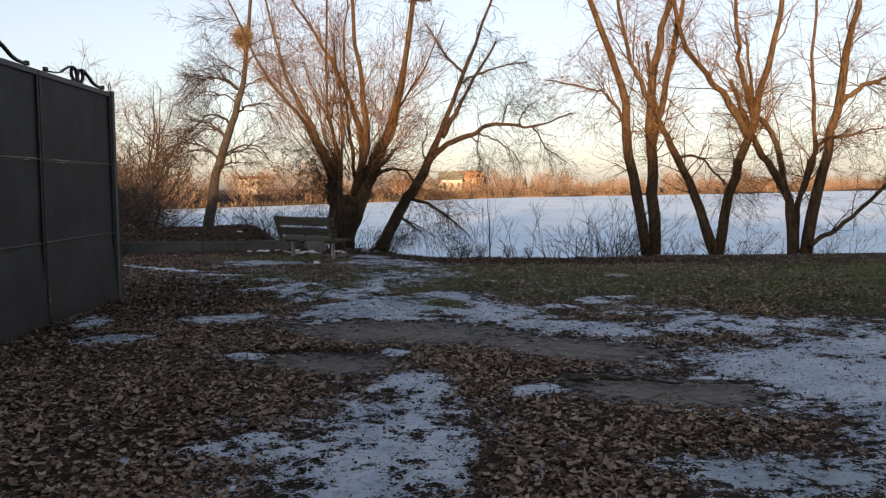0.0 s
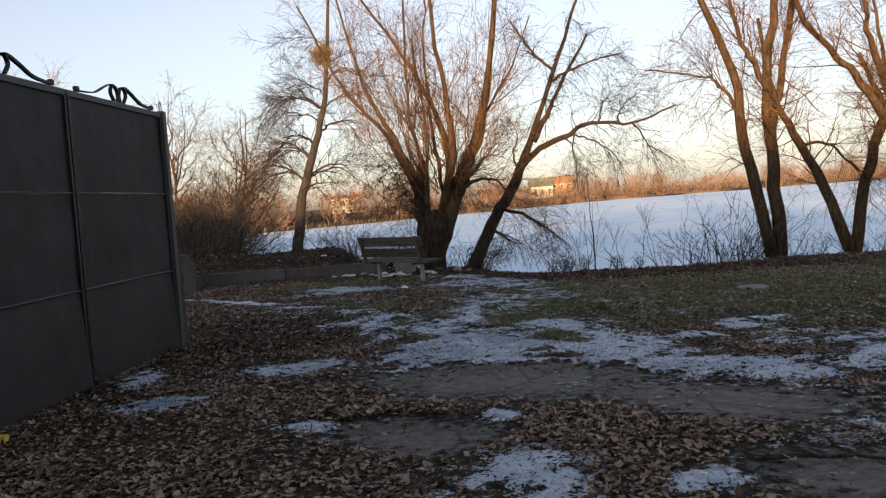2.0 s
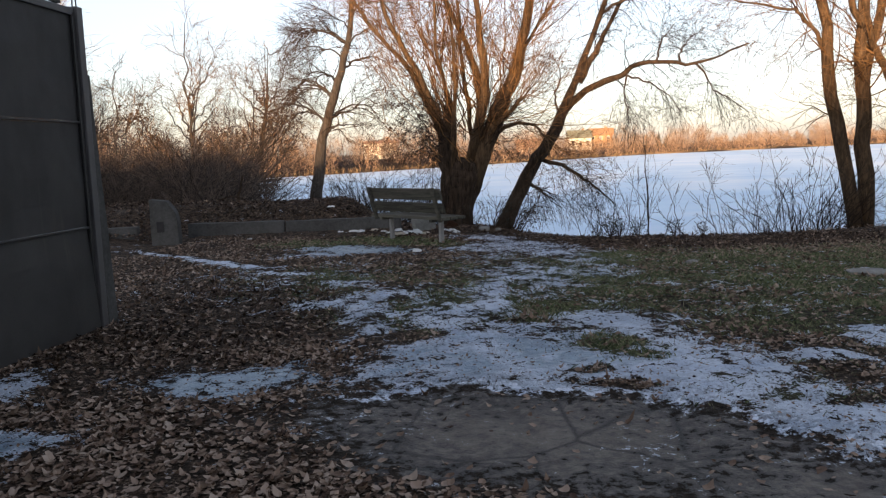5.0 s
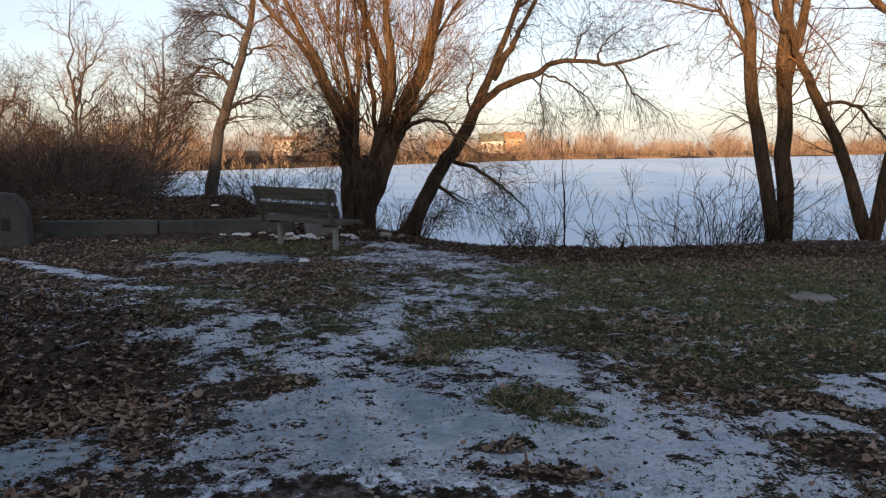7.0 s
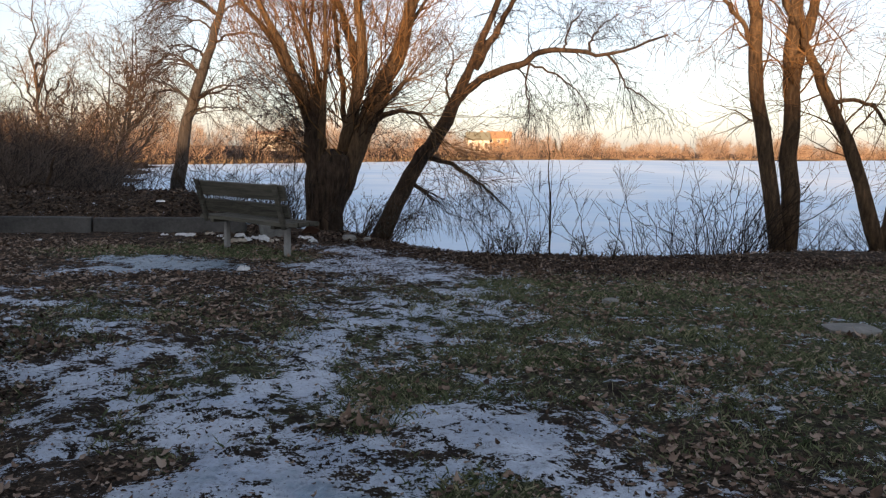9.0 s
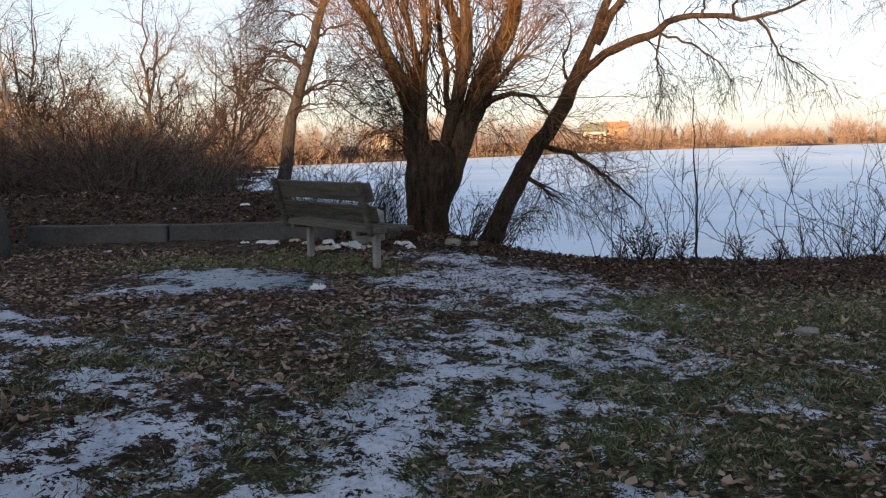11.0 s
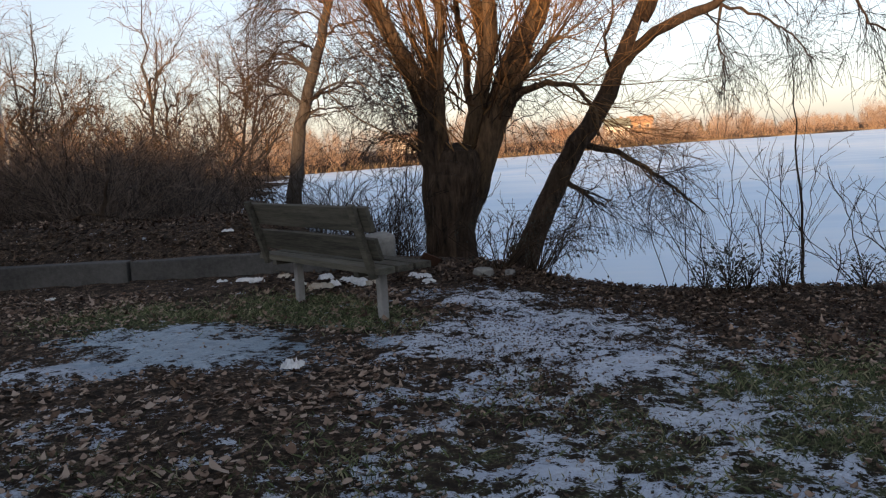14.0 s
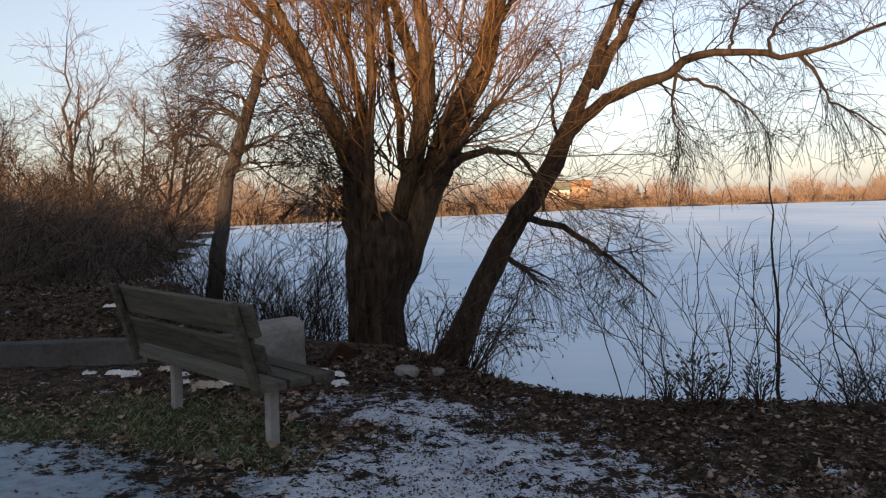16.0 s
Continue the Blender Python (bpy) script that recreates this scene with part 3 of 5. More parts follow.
def pollard_willow():
    rng = np.random.RandomState(21)
    tree = thing("willow_tree", "old pollarded willow with a thick split trunk and many upright shoots", "tree", (-1.95, 23.0, -0.6))
    o = np.array([-1.95, 23.0, -0.6])

    def L(pts, r0, r1, n=14):
        return limb([np.array(p) - o for p in pts], r0, r1, n, 0.02 if n < 20 else 0.003, rng)

    P, R = L([(-1.95, 23.0, -0.75), (-1.93, 23.0, -0.2), (-1.89, 23.0, 0.3), (-1.81, 23.0, 0.8), (-1.74, 23.0, 1.22)], 0.46, 0.5, 36)
    R = np.interp(np.linspace(0, 1, 36), [0, 0.12, 0.35, 0.58, 0.74, 0.88, 0.96, 1.0], [0.46, 0.355, 0.33, 0.40, 0.44, 0.40, 0.27, 0.05])
    rough_tube("trunk", P, R, BARK, tree, "deeply furrowed dark trunk", 72, 0.13, 1, 1.0)
    thick = [L([(-1.95, 22.9, 0.5), (-2.1, 22.85, 1.4), (-2.1, 22.85, 1.95), (-2.0, 22.9, 2.5)], 0.30, 0.10),
             L([(-1.62, 22.95, 0.5), (-1.15, 23, 1.75), (-0.78, 23.1, 2.6), (-0.42, 23.2, 3.5), (-0.1, 23.2, 5.2), (0.25, 23.3, 7.8)], 0.275, 0.07),
             L([(-1.6, 22.9, 1.2), (-1.32, 22.8, 2.1), (-1.22, 22.7, 3.0), (-1.3, 22.6, 4.2), (-1.5, 22.5, 5.6), (-1.55, 22.4, 8.2)], 0.155, 0.05),
             L([(-1.36, 23.1, 2.3), (-1.45, 23.2, 3.1), (-1.75, 23.4, 4.0), (-2.4, 23.5, 5.3), (-3.5, 23.6, 7.0)], 0.11, 0.04),
             L([(-2.0, 22.9, 1.9), (-2.13, 22.8, 3.0), (-2.28, 22.7, 4.0), (-2.2, 22.6, 7.4)], 0.075, 0.03),
             L([(-2.2, 23, 1.5), (-2.77, 23.1, 2.97), (-3.5, 23.2, 3.9), (-4.2, 23.2, 4.9), (-5.1, 23.3, 6.8)], 0.085, 0.03),
             L([(-2.2, 22.8, 1.9), (-2.6, 22.6, 2.9), (-3.1, 22.5, 3.9), (-3.5, 22.4, 5.0), (-4.0, 22.3, 7.2)], 0.095, 0.03),
             L([(-1.2, 22.9, 1.75), (-0.74, 22.7, 2.12), (-0.3, 22.6, 2.55)], 0.08, 0.045),
             L([(-1.1, 22.9, 1.7), (-0.46, 22.6, 1.95), (0.0, 22.5, 1.72), (0.15, 22.5, 1.2)], 0.06, 0.02),
             L([(-0.95, 23.1, 2.2), (-0.5, 23.4, 3.4), (0.4, 23.7, 4.8), (1.0, 23.9, 6.2)], 0.07, 0.02),
             L([(-2.0, 22.75, 0.9), (-1.95, 22.7, 1.8), (-1.86, 22.6, 3.1), (-2.05, 22.6, 5.6)], 0.10, 0.03),
             L([(-1.5, 23.1, 1.2), (-1.72, 23.35, 3.0), (-1.85, 23.6, 5.2), (-1.7, 23.7, 7.6)], 0.07, 0.02)]
    thick = [(P, R * np.interp(np.linspace(0, 1, len(R)), [0, 0.22, 0.5, 1], [0.7, 0.88, 0.74, 0.7])) for P, R in thick]
    for k, (P, R) in enumerate(thick):
        rough_tube("limb", P, R, BARK_LIMB if k else BARK, tree, "", 16, 0.22 if k else 0.42, k + 3, 0.6)
    fan = []
    for k in range(60):
        a = rng.uniform(-1.0, 0.6)
        b = rng.uniform(-0.5, 0.5)
        head = rng.choice([-2.15, -1.95, -1.7, -1.35]) if a < 0.0 else -1.35
        base = np.array([head + rng.uniform(-0.2, 0.25), 22.9 + rng.uniform(-0.25, 0.25), rng.uniform(0.9, 2.4)])
        h = rng.uniform(2.0, 5.2)
        top = base + np.array([a * h * 0.62, b * h * 0.4, h])
        mid = base * 0.5 + top * 0.5 + np.array([a * 0.45 + rng.normal(0, 0.16), rng.normal(0, 0.2), rng.uniform(-0.3, 0.1)])
        fan.append(limb([base - o, mid - o, top - o], rng.uniform(0.007, 0.021), 0.004, 14, 0.055, rng))
    FP, FR = stack_limbs(fan)
    TP, TR = stack_limbs(thick[1:])
    s1 = sprout(TP, TR, 16, (0.9, 2.2), rng, 7, 0.55, 0.08, 0.25, 0.4, 0.12, most=0.017)
    s2 = sprout(FP, FR, 7, (0.5, 1.4), rng, 6, 0.45, 0.04, 0.25, 0.5, 0.13)
    s3 = sprout(*s1, 8, (0.35, 1.0), rng, 5, 0.6, 0.0, 0.15, 0.5, 0.16)
    s4 = sprout(*s2, 4, (0.25, 0.75), rng, 5, 0.6, -0.03, 0.15, 0.55, 0.16)
    s5 = sprout(*s3, 3, (0.2, 0.6), rng, 4, 0.7, -0.05, 0.2, 0.6, 0.2)
    crown("crown", [(FP, FR), s1, s2, s3, s4, s5], TWIG_GOLD, tree, "dense reddish bare shoots")
    low = []
    for k in range(64):          # thin whips that break out of the swollen head and arch outwards
        side = rng.choice([-1, -1, 1])
        a = rng.normal(0, 0.8)
        base = np.array([-1.75 + side * rng.uniform(0.15, 0.5), 22.95 + rng.uniform(-0.35, 0.3), rng.uniform(0.7, 2.3)])
        q = rng.uniform(0.6, 2.0)
        d = np.array([side * math.cos(a), math.sin(a), 0])
        low.append(limb([base - o, base + d * q * 0.5 + [0, 0, q * rng.uniform(0.15, 0.55)] - o, base + d * q + [0, 0, q * rng.uniform(-0.25, 0.75)] - o], rng.uniform(0.006, 0.013), 0.003, 12, 0.03, rng))
    WP, WR = stack_limbs(low)
    w1 = sprout(WP, WR, 9, (0.3, 0.9), rng, 6, 0.6, -0.04, 0.15, 0.6, 0.16)
    w2 = sprout(*w1, 3, (0.15, 0.5), rng, 5, 0.65, -0.06, 0.15, 0.7, 0.18, least=0.0025)
    crown("undergrowth", [(WP, WR), w1, w2], TWIG_DARK, tree, "tangle of thin dark whips round the head")


def leaning_willow():
    rng = np.random.RandomState(22)
    o = np.array([-1.25, 24.6, -1.2])
    tree = thing("leaning_tree", "dark willow leaning over the frozen lake with a long arm", "tree", tuple(o))

    def L(pts, r0, r1, n=14):
        return limb([np.array(p) - o for p in pts], r0, r1, n, 0.015, rng)

    P, R = L([(-1.3, 24.6, -1.35), (-0.78, 24.6, -0.17), (-0.34, 24.6, 0.74), (0.1, 24.6, 1.4), (0.56, 24.6, 2.28), (0.9, 24.6, 3.02), (1.25, 24.6, 3.95), (1.9, 24.7, 5.6), (2.6, 24.7, 7.4)], 0.24, 0.05, 26)
    R = np.interp(np.linspace(0, 1, 26), [0, 0.1, 0.5, 0.58, 1], [0.30, 0.185, 0.135, 0.09, 0.03])
    rough_tube("trunk", P, R, BARK, tree, "", 14, 0.13, 5)
    arms = [L([(0.5, 24.6, 2.15), (0.78, 24.5, 2.45), (1.33, 24.4, 2.82), (1.88, 24.3, 2.97), (2.2, 24.3, 3.22), (2.88, 24.2, 3.25), (3.48, 24.1, 3.17), (4.05, 24.0, 3.3), (4.7, 23.9, 3.55)], 0.105, 0.016, 26),
            L([(0.94, 24.6, 2.9), (1.34, 24.7, 3.65), (1.7, 24.8, 4.3), (2.6, 25, 5.8)], 0.09, 0.03),
            L([(0.02, 24.6, 1.08), (0.53, 24.5, 0.9), (0.95, 24.4, 0.62), (1.32, 24.4, 0.38), (1.75, 24.3, -0.05)], 0.055, 0.01),
            L([(-0.36, 24.6, 0.55), (-0.04, 24.4, 0.34), (0.26, 24.3, 0.12)], 0.05, 0.012),
            L([(2.03, 24.3, 3.0), (2.57, 24.2, 2.75), (2.95, 24.2, 2.5), (3.25, 24.1, 2.1)], 0.026, 0.007),
            L([(3.55, 24.09, 3.19), (3.72, 24.05, 3.0), (3.85, 24.0, 2.7), (4.0, 24.0, 2.5), (4.3, 23.9, 2.33), (4.7, 23.9, 2.0)], 0.028, 0.007),
            L([(2.03, 24.3, 3.0), (1.94, 24.2, 2.55), (2.03, 24.2, 2.2), (2.03, 24.2, 1.8)], 0.024, 0.006),
            L([(0.46, 24.5, 2.2), (0.34, 24.4, 2.6), (0.48, 24.4, 3.1), (0.3, 24.3, 3.5)], 0.03, 0.008),
            L([(3.2, 24.15, 3.2), (3.3, 24.1, 3.6), (3.75, 24.0, 3.95)], 0.028, 0.008),
            L([(2.7, 24.2, 3.25), (2.8, 24.2, 3.7), (3.1, 24.1, 4.1)], 0.026, 0.008),
            L([(1.6, 24.7, 4.8), (1.0, 24.6, 5.4), (0.5, 24.5, 6.2)], 0.05, 0.015),
            L([(1.5, 24.7, 4.5), (2.4, 24.6, 4.9), (3.4, 24.5, 5.1)], 0.045, 0.012)]
    for k, (P, R) in enumerate(arms):
        rough_tube("limb", P, R, BARK, tree, "long bowed dark arm" if k == 0 else "", 9, 0.16, k + 30)
    AP, AR = stack_limbs(arms)
    t0 = limb([np.array(p) - o for p in [(0.9, 24.6, 3.02), (1.25, 24.6, 3.95), (1.9, 24.7, 5.6), (2.6, 24.7, 7.4)]], 0.1, 0.04, 26)
    AP, AR = np.concatenate([AP, t0[0][None]]), np.concatenate([AR, t0[1][None]])
    s1 = sprout(AP, AR, 18, (0.35, 1.2), rng, 7, 0.8, 0.02, 0.25, 0.35, 0.2, most=0.014)
    s2 = sprout(AP, AR, 26, (0.5, 1.4), rng, 8, 0.5, -0.32, 0.25, 0.2, 0.08, most=0.006, least=0.0028)
    s3 = sprout(*s1, 6, (0.25, 0.8), rng, 6, 0.7, -0.14, 0.2, 0.5, 0.16, least=0.0028)
    s4 = sprout(*s3, 2, (0.15, 0.4), rng, 4, 0.7, -0.15, 0.2, 0.6, 0.16, least=0.0025)
    crown("crown", [s1, s2, s3, s4], TWIG_DARK, tree, "thin hanging bare twigs")


def slim_tree():
    rng = np.random.RandomState(23)
    o = np.array([-8.55, 36.0, -1.3])
    tree = thing("slender_tree", "slender pale-barked tree leaning at the water's edge, top sunlit", "tree", tuple(o))

    def L(pts, r0, r1, n=14):
        return limb([np.array(p) - o for p in pts], r0, r1, n, 0.02, rng)

    P, R = L([(-9.0, 36, -1.5), (-8.75, 36, 0.3), (-8.4, 36, 2.1), (-7.85, 36, 3.9), (-7.25, 36, 5.6), (-6.95, 36, 7.8), (-6.6, 36, 11.0)], 0.27, 0.05, 22)
    rough_tube("trunk", P, R, BARK_PALE, tree, "", 12, 0.1, 8)
    arms = []
    for k in range(24):
        u = rng.uniform(0.3, 0.98)
        b = P[int(u * 21)]
        a = rng.choice([-1, 1], p=[0.62, 0.38]) * rng.uniform(0.6, 1.0)
        ln = rng.uniform(2.2, 4.4) * (1.15 - 0.6 * u)
        q = rng.uniform(-1, 1)
        arms.append(limb([b, b + np.array([a * ln * 0.3, q * 0.3, ln * 0.17]), b + np.array([a * ln * 0.68, q * 0.7, ln * 0.2]), b + np.array([a * ln, q, ln * rng.uniform(-0.18, 0.22)])], 0.07 * (1.2 - u), 0.014, 12, 0.03, rng))
    for P2, R2 in arms[:12]:
        rough_tube("limb", P2, R2, BARK_PALE, tree, "", 7, 0.1, 3)
    AP, AR = stack_limbs(arms)
    s1 = sprout(AP, AR, 10, (0.7, 2.0), rng, 7, 0.6, -0.03, 0.12, 0.5, 0.2, least=0.007)
    s2 = sprout(*s1, 6, (0.4, 1.2), rng, 5, 0.55, -0.02, 0.12, 0.6, 0.11, least=0.005)
    s3 = sprout(*s2, 3, (0.25, 0.7), rng, 4, 0.6, -0.02, 0.12, 0.7, 0.12, least=0.004)
    crown("crown", [(AP, AR), s1, s2, s3], TWIG, tree, "fine bare branching")


def bank_tree(name, label, stems, seed, base):
    """A tree of several stems that part at the foot."""
    rng = np.random.RandomState(seed)
    eye = np.array([0, 0, 1.4])
    stems = [([eye + (np.array(p) - eye) * 1.045 for p in pts], r0, r1) for pts, r0, r1 in stems]      # set a little further back
    o = eye + (np.array(base) - eye) * 1.045
    tree = thing(name, label, "tree", tuple(o))
    limbs = [limb([np.array(p) - o for p in pts], r0 * 0.88, r1, 18, 0.025, rng) for pts, r0, r1 in stems]
    for k, (P, R) in enumerate(limbs):
        rough_tube("trunk" if R[0] > 0.125 else "limb", P, R, BARK_LIMB, tree, "", 11, 0.13, seed + k)
    AP, AR = stack_limbs(limbs)
    s1 = sprout(AP, AR, 21, (0.7, 2.0), rng, 7, 0.75, 0.03, 0.22, 0.35, 0.17, most=0.022)
    s2 = sprout(*s1, 8, (0.4, 1.2), rng, 6, 0.75, -0.03, 0.15, 0.5, 0.17, least=0.003)
    s3 = sprout(*s2, 3, (0.2, 0.7), rng, 5, 0.75, -0.1, 0.15, 0.6, 0.17, least=0.003)
    crown("crown", [s1, s2, s3], TWIG_GOLD, tree, "open crown of bare twigs")


pollard_willow()
leaning_willow()
slim_tree()
Y = 21.6
bank_tree("bank_tree", "two-stemmed bare tree on the bank, its upper limbs lit orange", [
    ([(6.3, Y, -0.5), (6.04, Y, 1.1), (5.72, Y, 2.46), (5.63, Y, 3.8), (5.15, Y, 5.1), (4.6, Y, 6.6), (4.2, Y, 8.2)], 0.19, 0.05),
    ([(6.5, Y + 0.1, -0.5), (6.46, Y + 0.1, 1.4), (6.32, Y + 0.1, 2.9), (6.45, Y, 4.67), (6.8, Y, 6.3), (7.0, Y, 8.4)], 0.21, 0.05),
    ([(6.45, Y + 0.1, 2.4), (6.6, Y + 0.2, 3.2), (6.95, Y + 0.3, 4.6), (7.25, Y + 0.3, 6.3), (7.5, Y + 0.3, 8.0)], 0.12, 0.04),
    ([(6.34, Y, 3.5), (6.0, Y - 0.1, 4.2), (5.7, Y - 0.2, 4.8), (5.4, Y - 0.2, 6.3), (5.3, Y - 0.2, 8)], 0.09, 0.03),
    ([(5.64, Y, 3.1), (5.3, Y - 0.1, 3.6), (4.8, Y - 0.2, 3.95), (3.5, Y - 0.3, 4.15)], 0.06, 0.015)], 31, (6.4, Y, -0.4))
bank_tree("bank_tree", "forked bare tree with two steep dark stems on the bank", [
    ([(8.15, Y, -0.5), (7.5, Y, 1.25), (6.85, Y, 2.6), (6.5, Y, 3.4), (6.2, Y, 5.2)], 0.17, 0.04),
    ([(8.2, Y, -0.5), (8.55, Y, 1.4), (9.0, Y, 2.75), (9.33, Y, 4.1), (9.8, Y, 6.3), (10.1, Y, 8.3)], 0.17, 0.05),
    ([(9.0, Y, 2.6), (8.4, Y - 0.1, 3.6), (7.96, Y - 0.1, 4.1), (7.2, Y - 0.2, 5.0), (6.75, Y - 0.2, 6.4), (6.5, Y - 0.2, 8.2)], 0.12, 0.04),
    ([(9.1, Y, 3.2), (8.72, Y + 0.1, 4.7), (8.6, Y + 0.1, 6.3), (8.65, Y + 0.1, 8)], 0.09, 0.03),
    ([(7.1, Y, 2.2), (7.6, Y - 0.2, 2.15), (8.05, Y - 0.3, 1.7), (8.5, Y - 0.3, 1.2)], 0.05, 0.015)], 32, (8.2, Y, -0.4))
bank_tree("bank_tree", "many-stemmed spreading bare tree on the bank", [
    ([(10.25, Y, -0.5), (10.09, Y, 1.1), (9.4, Y, 2.15), (9.05, Y, 2.8), (8.4, Y - 0.1, 4.2)], 0.17, 0.05),
    ([(10.6, Y, -0.5), (10.93, Y, 1.4), (11.33, Y, 3.3), (11.6, Y, 5.0), (11.85, Y, 6.3), (12.2, Y, 8.4)], 0.19, 0.05),
    ([(11.48, Y, 3.6), (12.1, Y, 4.1), (12.7, Y, 4.25), (13.8, Y, 4.7)], 0.09, 0.03),
    ([(10.6, Y - 0.2, -0.2), (11.0, Y - 0.3, 0.1), (11.75, Y - 0.4, 0.65), (12.8, Y - 0.6, 1.9), (13.5, Y - 0.6, 3.2)], 0.09, 0.03),
    ([(10.15, Y, 0.9), (9.7, Y + 0.1, 2.7), (9.2, Y + 0.2, 3.5), (8.9, Y + 0.2, 5.5)], 0.11, 0.03),
    ([(10.3, Y, 0.8), (10.9, Y + 0.2, 2.4), (11.8, Y + 0.3, 2.75), (12.8, Y + 0.3, 2.95)], 0.08, 0.02),
    ([(10.4, Y + 0.1, -0.4), (10.45, Y + 0.2, 0.9), (10.9, Y + 0.3, 2.2), (10.8, Y + 0.3, 4.8), (10.9, Y + 0.3, 7)], 0.10, 0.03)], 33, (10.4, Y, -0.4))


def bird_nest():
    rng = np.random.RandomState(40)
    n = 160
    a = rng.uniform(0, 6.28, n)
    r = rng.uniform(0.1, 0.34, n)
    c = np.stack([np.cos(a) * r, np.sin(a) * r, rng.uniform(-0.2, 0.12, n) + r * 0.3], 1)
    d = np.stack([-np.sin(a), np.cos(a), rng.normal(0, 0.3, n)], 1) + rng.normal(0, 0.4, (n, 3))
    P = np.stack([c - d * 0.14, c + rng.normal(0, 0.02, c.shape), c + d * 0.14], 1)
    ob = new("bird_nest", tube_mesh("bird_nest", [(P, np.full((n, 3), 0.012))], NEST))
    return ob


ob = bird_nest()
ob.location = (0.28, 23.3, 6.75)
tagged(ob, "ragged ball of twigs high among the willow limbs", "nest")


def mistletoe(x, y, z):
    rng = np.random.RandomState(41)
    n = 420
    d = rng.normal(0, 1, (n, 3))
    d /= np.linalg.norm(d, axis=1, keepdims=True)
    P = np.stack([d * 0.08, d * 0.3 + rng.normal(0, 0.05, (n, 3)), d * rng.uniform(0.4, 0.62, (n, 1)) + rng.normal(0, 0.07, (n, 3))], 1)
    ob = new("mistletoe", tube_mesh("mistletoe", [(P, np.tile([0.012, 0.014, 0.008], (n, 1)))], REED))
    ob.location = (x, y, z)
    tagged(ob, "golden sunlit mistletoe ball in the slender tree", "mistletoe")


mistletoe(-7.1, 35.9, 7.85)


# ---------------------------------------------------------------- brushwood
def brush_mesh(seed, stems, tall, wide, mat, twigs=5, fine=3, lift=0.05, r=0.012, least=0.004, apart=False, seg=5):
    rng = np.random.RandomState(seed)
    L = []
    for k in range(stems):
        a = rng.uniform(0, 6.28)
        h = tall * rng.uniform(0.5, 1.0)
        w = wide * rng.uniform(0.1, 1.0)
        b = np.array([math.cos(a) * wide * 0.2, math.sin(a) * wide * 0.2, -0.1])
        L.append(limb([b, b + np.array([math.cos(a) * w * 0.35, math.sin(a) * w * 0.35, h * 0.5]), b + np.array([math.cos(a) * w, math.sin(a) * w, h])], r * rng.uniform(0.6, 1.2), least, 8, 0.02 * tall, rng))
    P, R = stack_limbs(L)
    out = []
    s1 = sprout(P, R, twigs, (tall * 0.14, tall * 0.4), rng, seg, 0.5, lift, 0.15, 0.6, 0.15, least=least)
    out.append(s1)
    if fine:
        out.append(sprout(*s1, fine, (tall * 0.06, tall * 0.2), rng, seg - 1, 0.6, lift, 0.2, 0.7, 0.15, least=least * 0.8))
    if apart:
        bases = [tube_mesh("stem", [(P[k:k + 1], R[k:k + 1])], mat, 5, True) for k in range(stems)]
    else:
        bases = [tube_mesh("base", [(P, R)], mat)]
    return bases, tube_mesh("crown", out, mat)


def shrub(kind, x, y, sink, s, flat, turn, label, group):
    bases, twigs = kind
    ob = thing("bare_shrub", label, "shrub", group=group)
    ob.matrix_world = pose(x, y, float(height(x, y)) - sink, 0, 0, turn) @ Matrix.Diagonal((s * flat, s * flat, s, 1))
    for me in bases:
        mesh_part(me.name.split(".")[0], me, ob, kind="stuff" if len(bases) == 1 else "")
    mesh_part("crown", twigs, ob, kind="stuff")


rng = np.random.RandomState(50)
thicket = [brush_mesh(60 + k, 18, 2.0, 1.5, BRUSH, 11, 2, 0.02, 0.008, 0.004, seg=4) for k in range(4)]
for k in range(122):
    y = 24.0 + 34.0 * rng.uniform(0, 1) ** 1.25
    x = -6.9 - 0.33 * (y - 25) - rng.uniform(0.6, 22.0) ** 1.0
    s = rng.uniform(0.8, 1.5) * (1 + 0.02 * (y - 24))
    shrub(thicket[k % 4], x, y, 0.05, s, 1.1, rng.uniform(0, 360), "tangled leafless shrub on the overgrown shore", "thicket")


def sapling(seed, tall):
    rng = np.random.RandomState(seed)
    limbs = []
    lean = rng.uniform(-0.5, 0.5)
    main = [(0, 0, -0.2), (lean * tall * 0.2, 0, tall * 0.3), (lean * tall * 0.5, 0.1, tall * 0.65), (lean * tall * 0.6, 0, tall)]
    limbs.append(limb(main, 0.012 * tall, 0.012, 14, 0.06, rng))
    for k in range(8):
        u = rng.uniform(0.08, 0.75)
        b = limbs[0][0][int(u * 13)]
        a = rng.uniform(0, 6.28)
        ln = tall * rng.uniform(0.28, 0.5) * (1.1 - 0.6 * u)
        limbs.append(limb([b, b + np.array([math.cos(a) * ln * 0.5, math.sin(a) * ln * 0.5, ln * 0.45]), b + np.array([math.cos(a) * ln * 0.85, math.sin(a) * ln * 0.85, ln * 1.0])], 0.006 * tall, 0.01, 14, 0.06, rng))
    P, R = stack_limbs(limbs)
    s1 = sprout(P, R, 9, (0.08 * tall, 0.24 * tall), rng, 6, 0.5, 0.03, 0.3, 0.5, 0.22, least=0.007)
    s2 = sprout(*s1, 5, (0.05 * tall, 0.15 * tall), rng, 5, 0.6, 0.02, 0.15, 0.6, 0.22, least=0.005)
    s3 = sprout(*s2, 2, (0.03 * tall, 0.09 * tall), rng, 4, 0.6, 0.0, 0.15, 0.7, 0.2, least=0.004)
    return limbs, [s1, s2, s3]


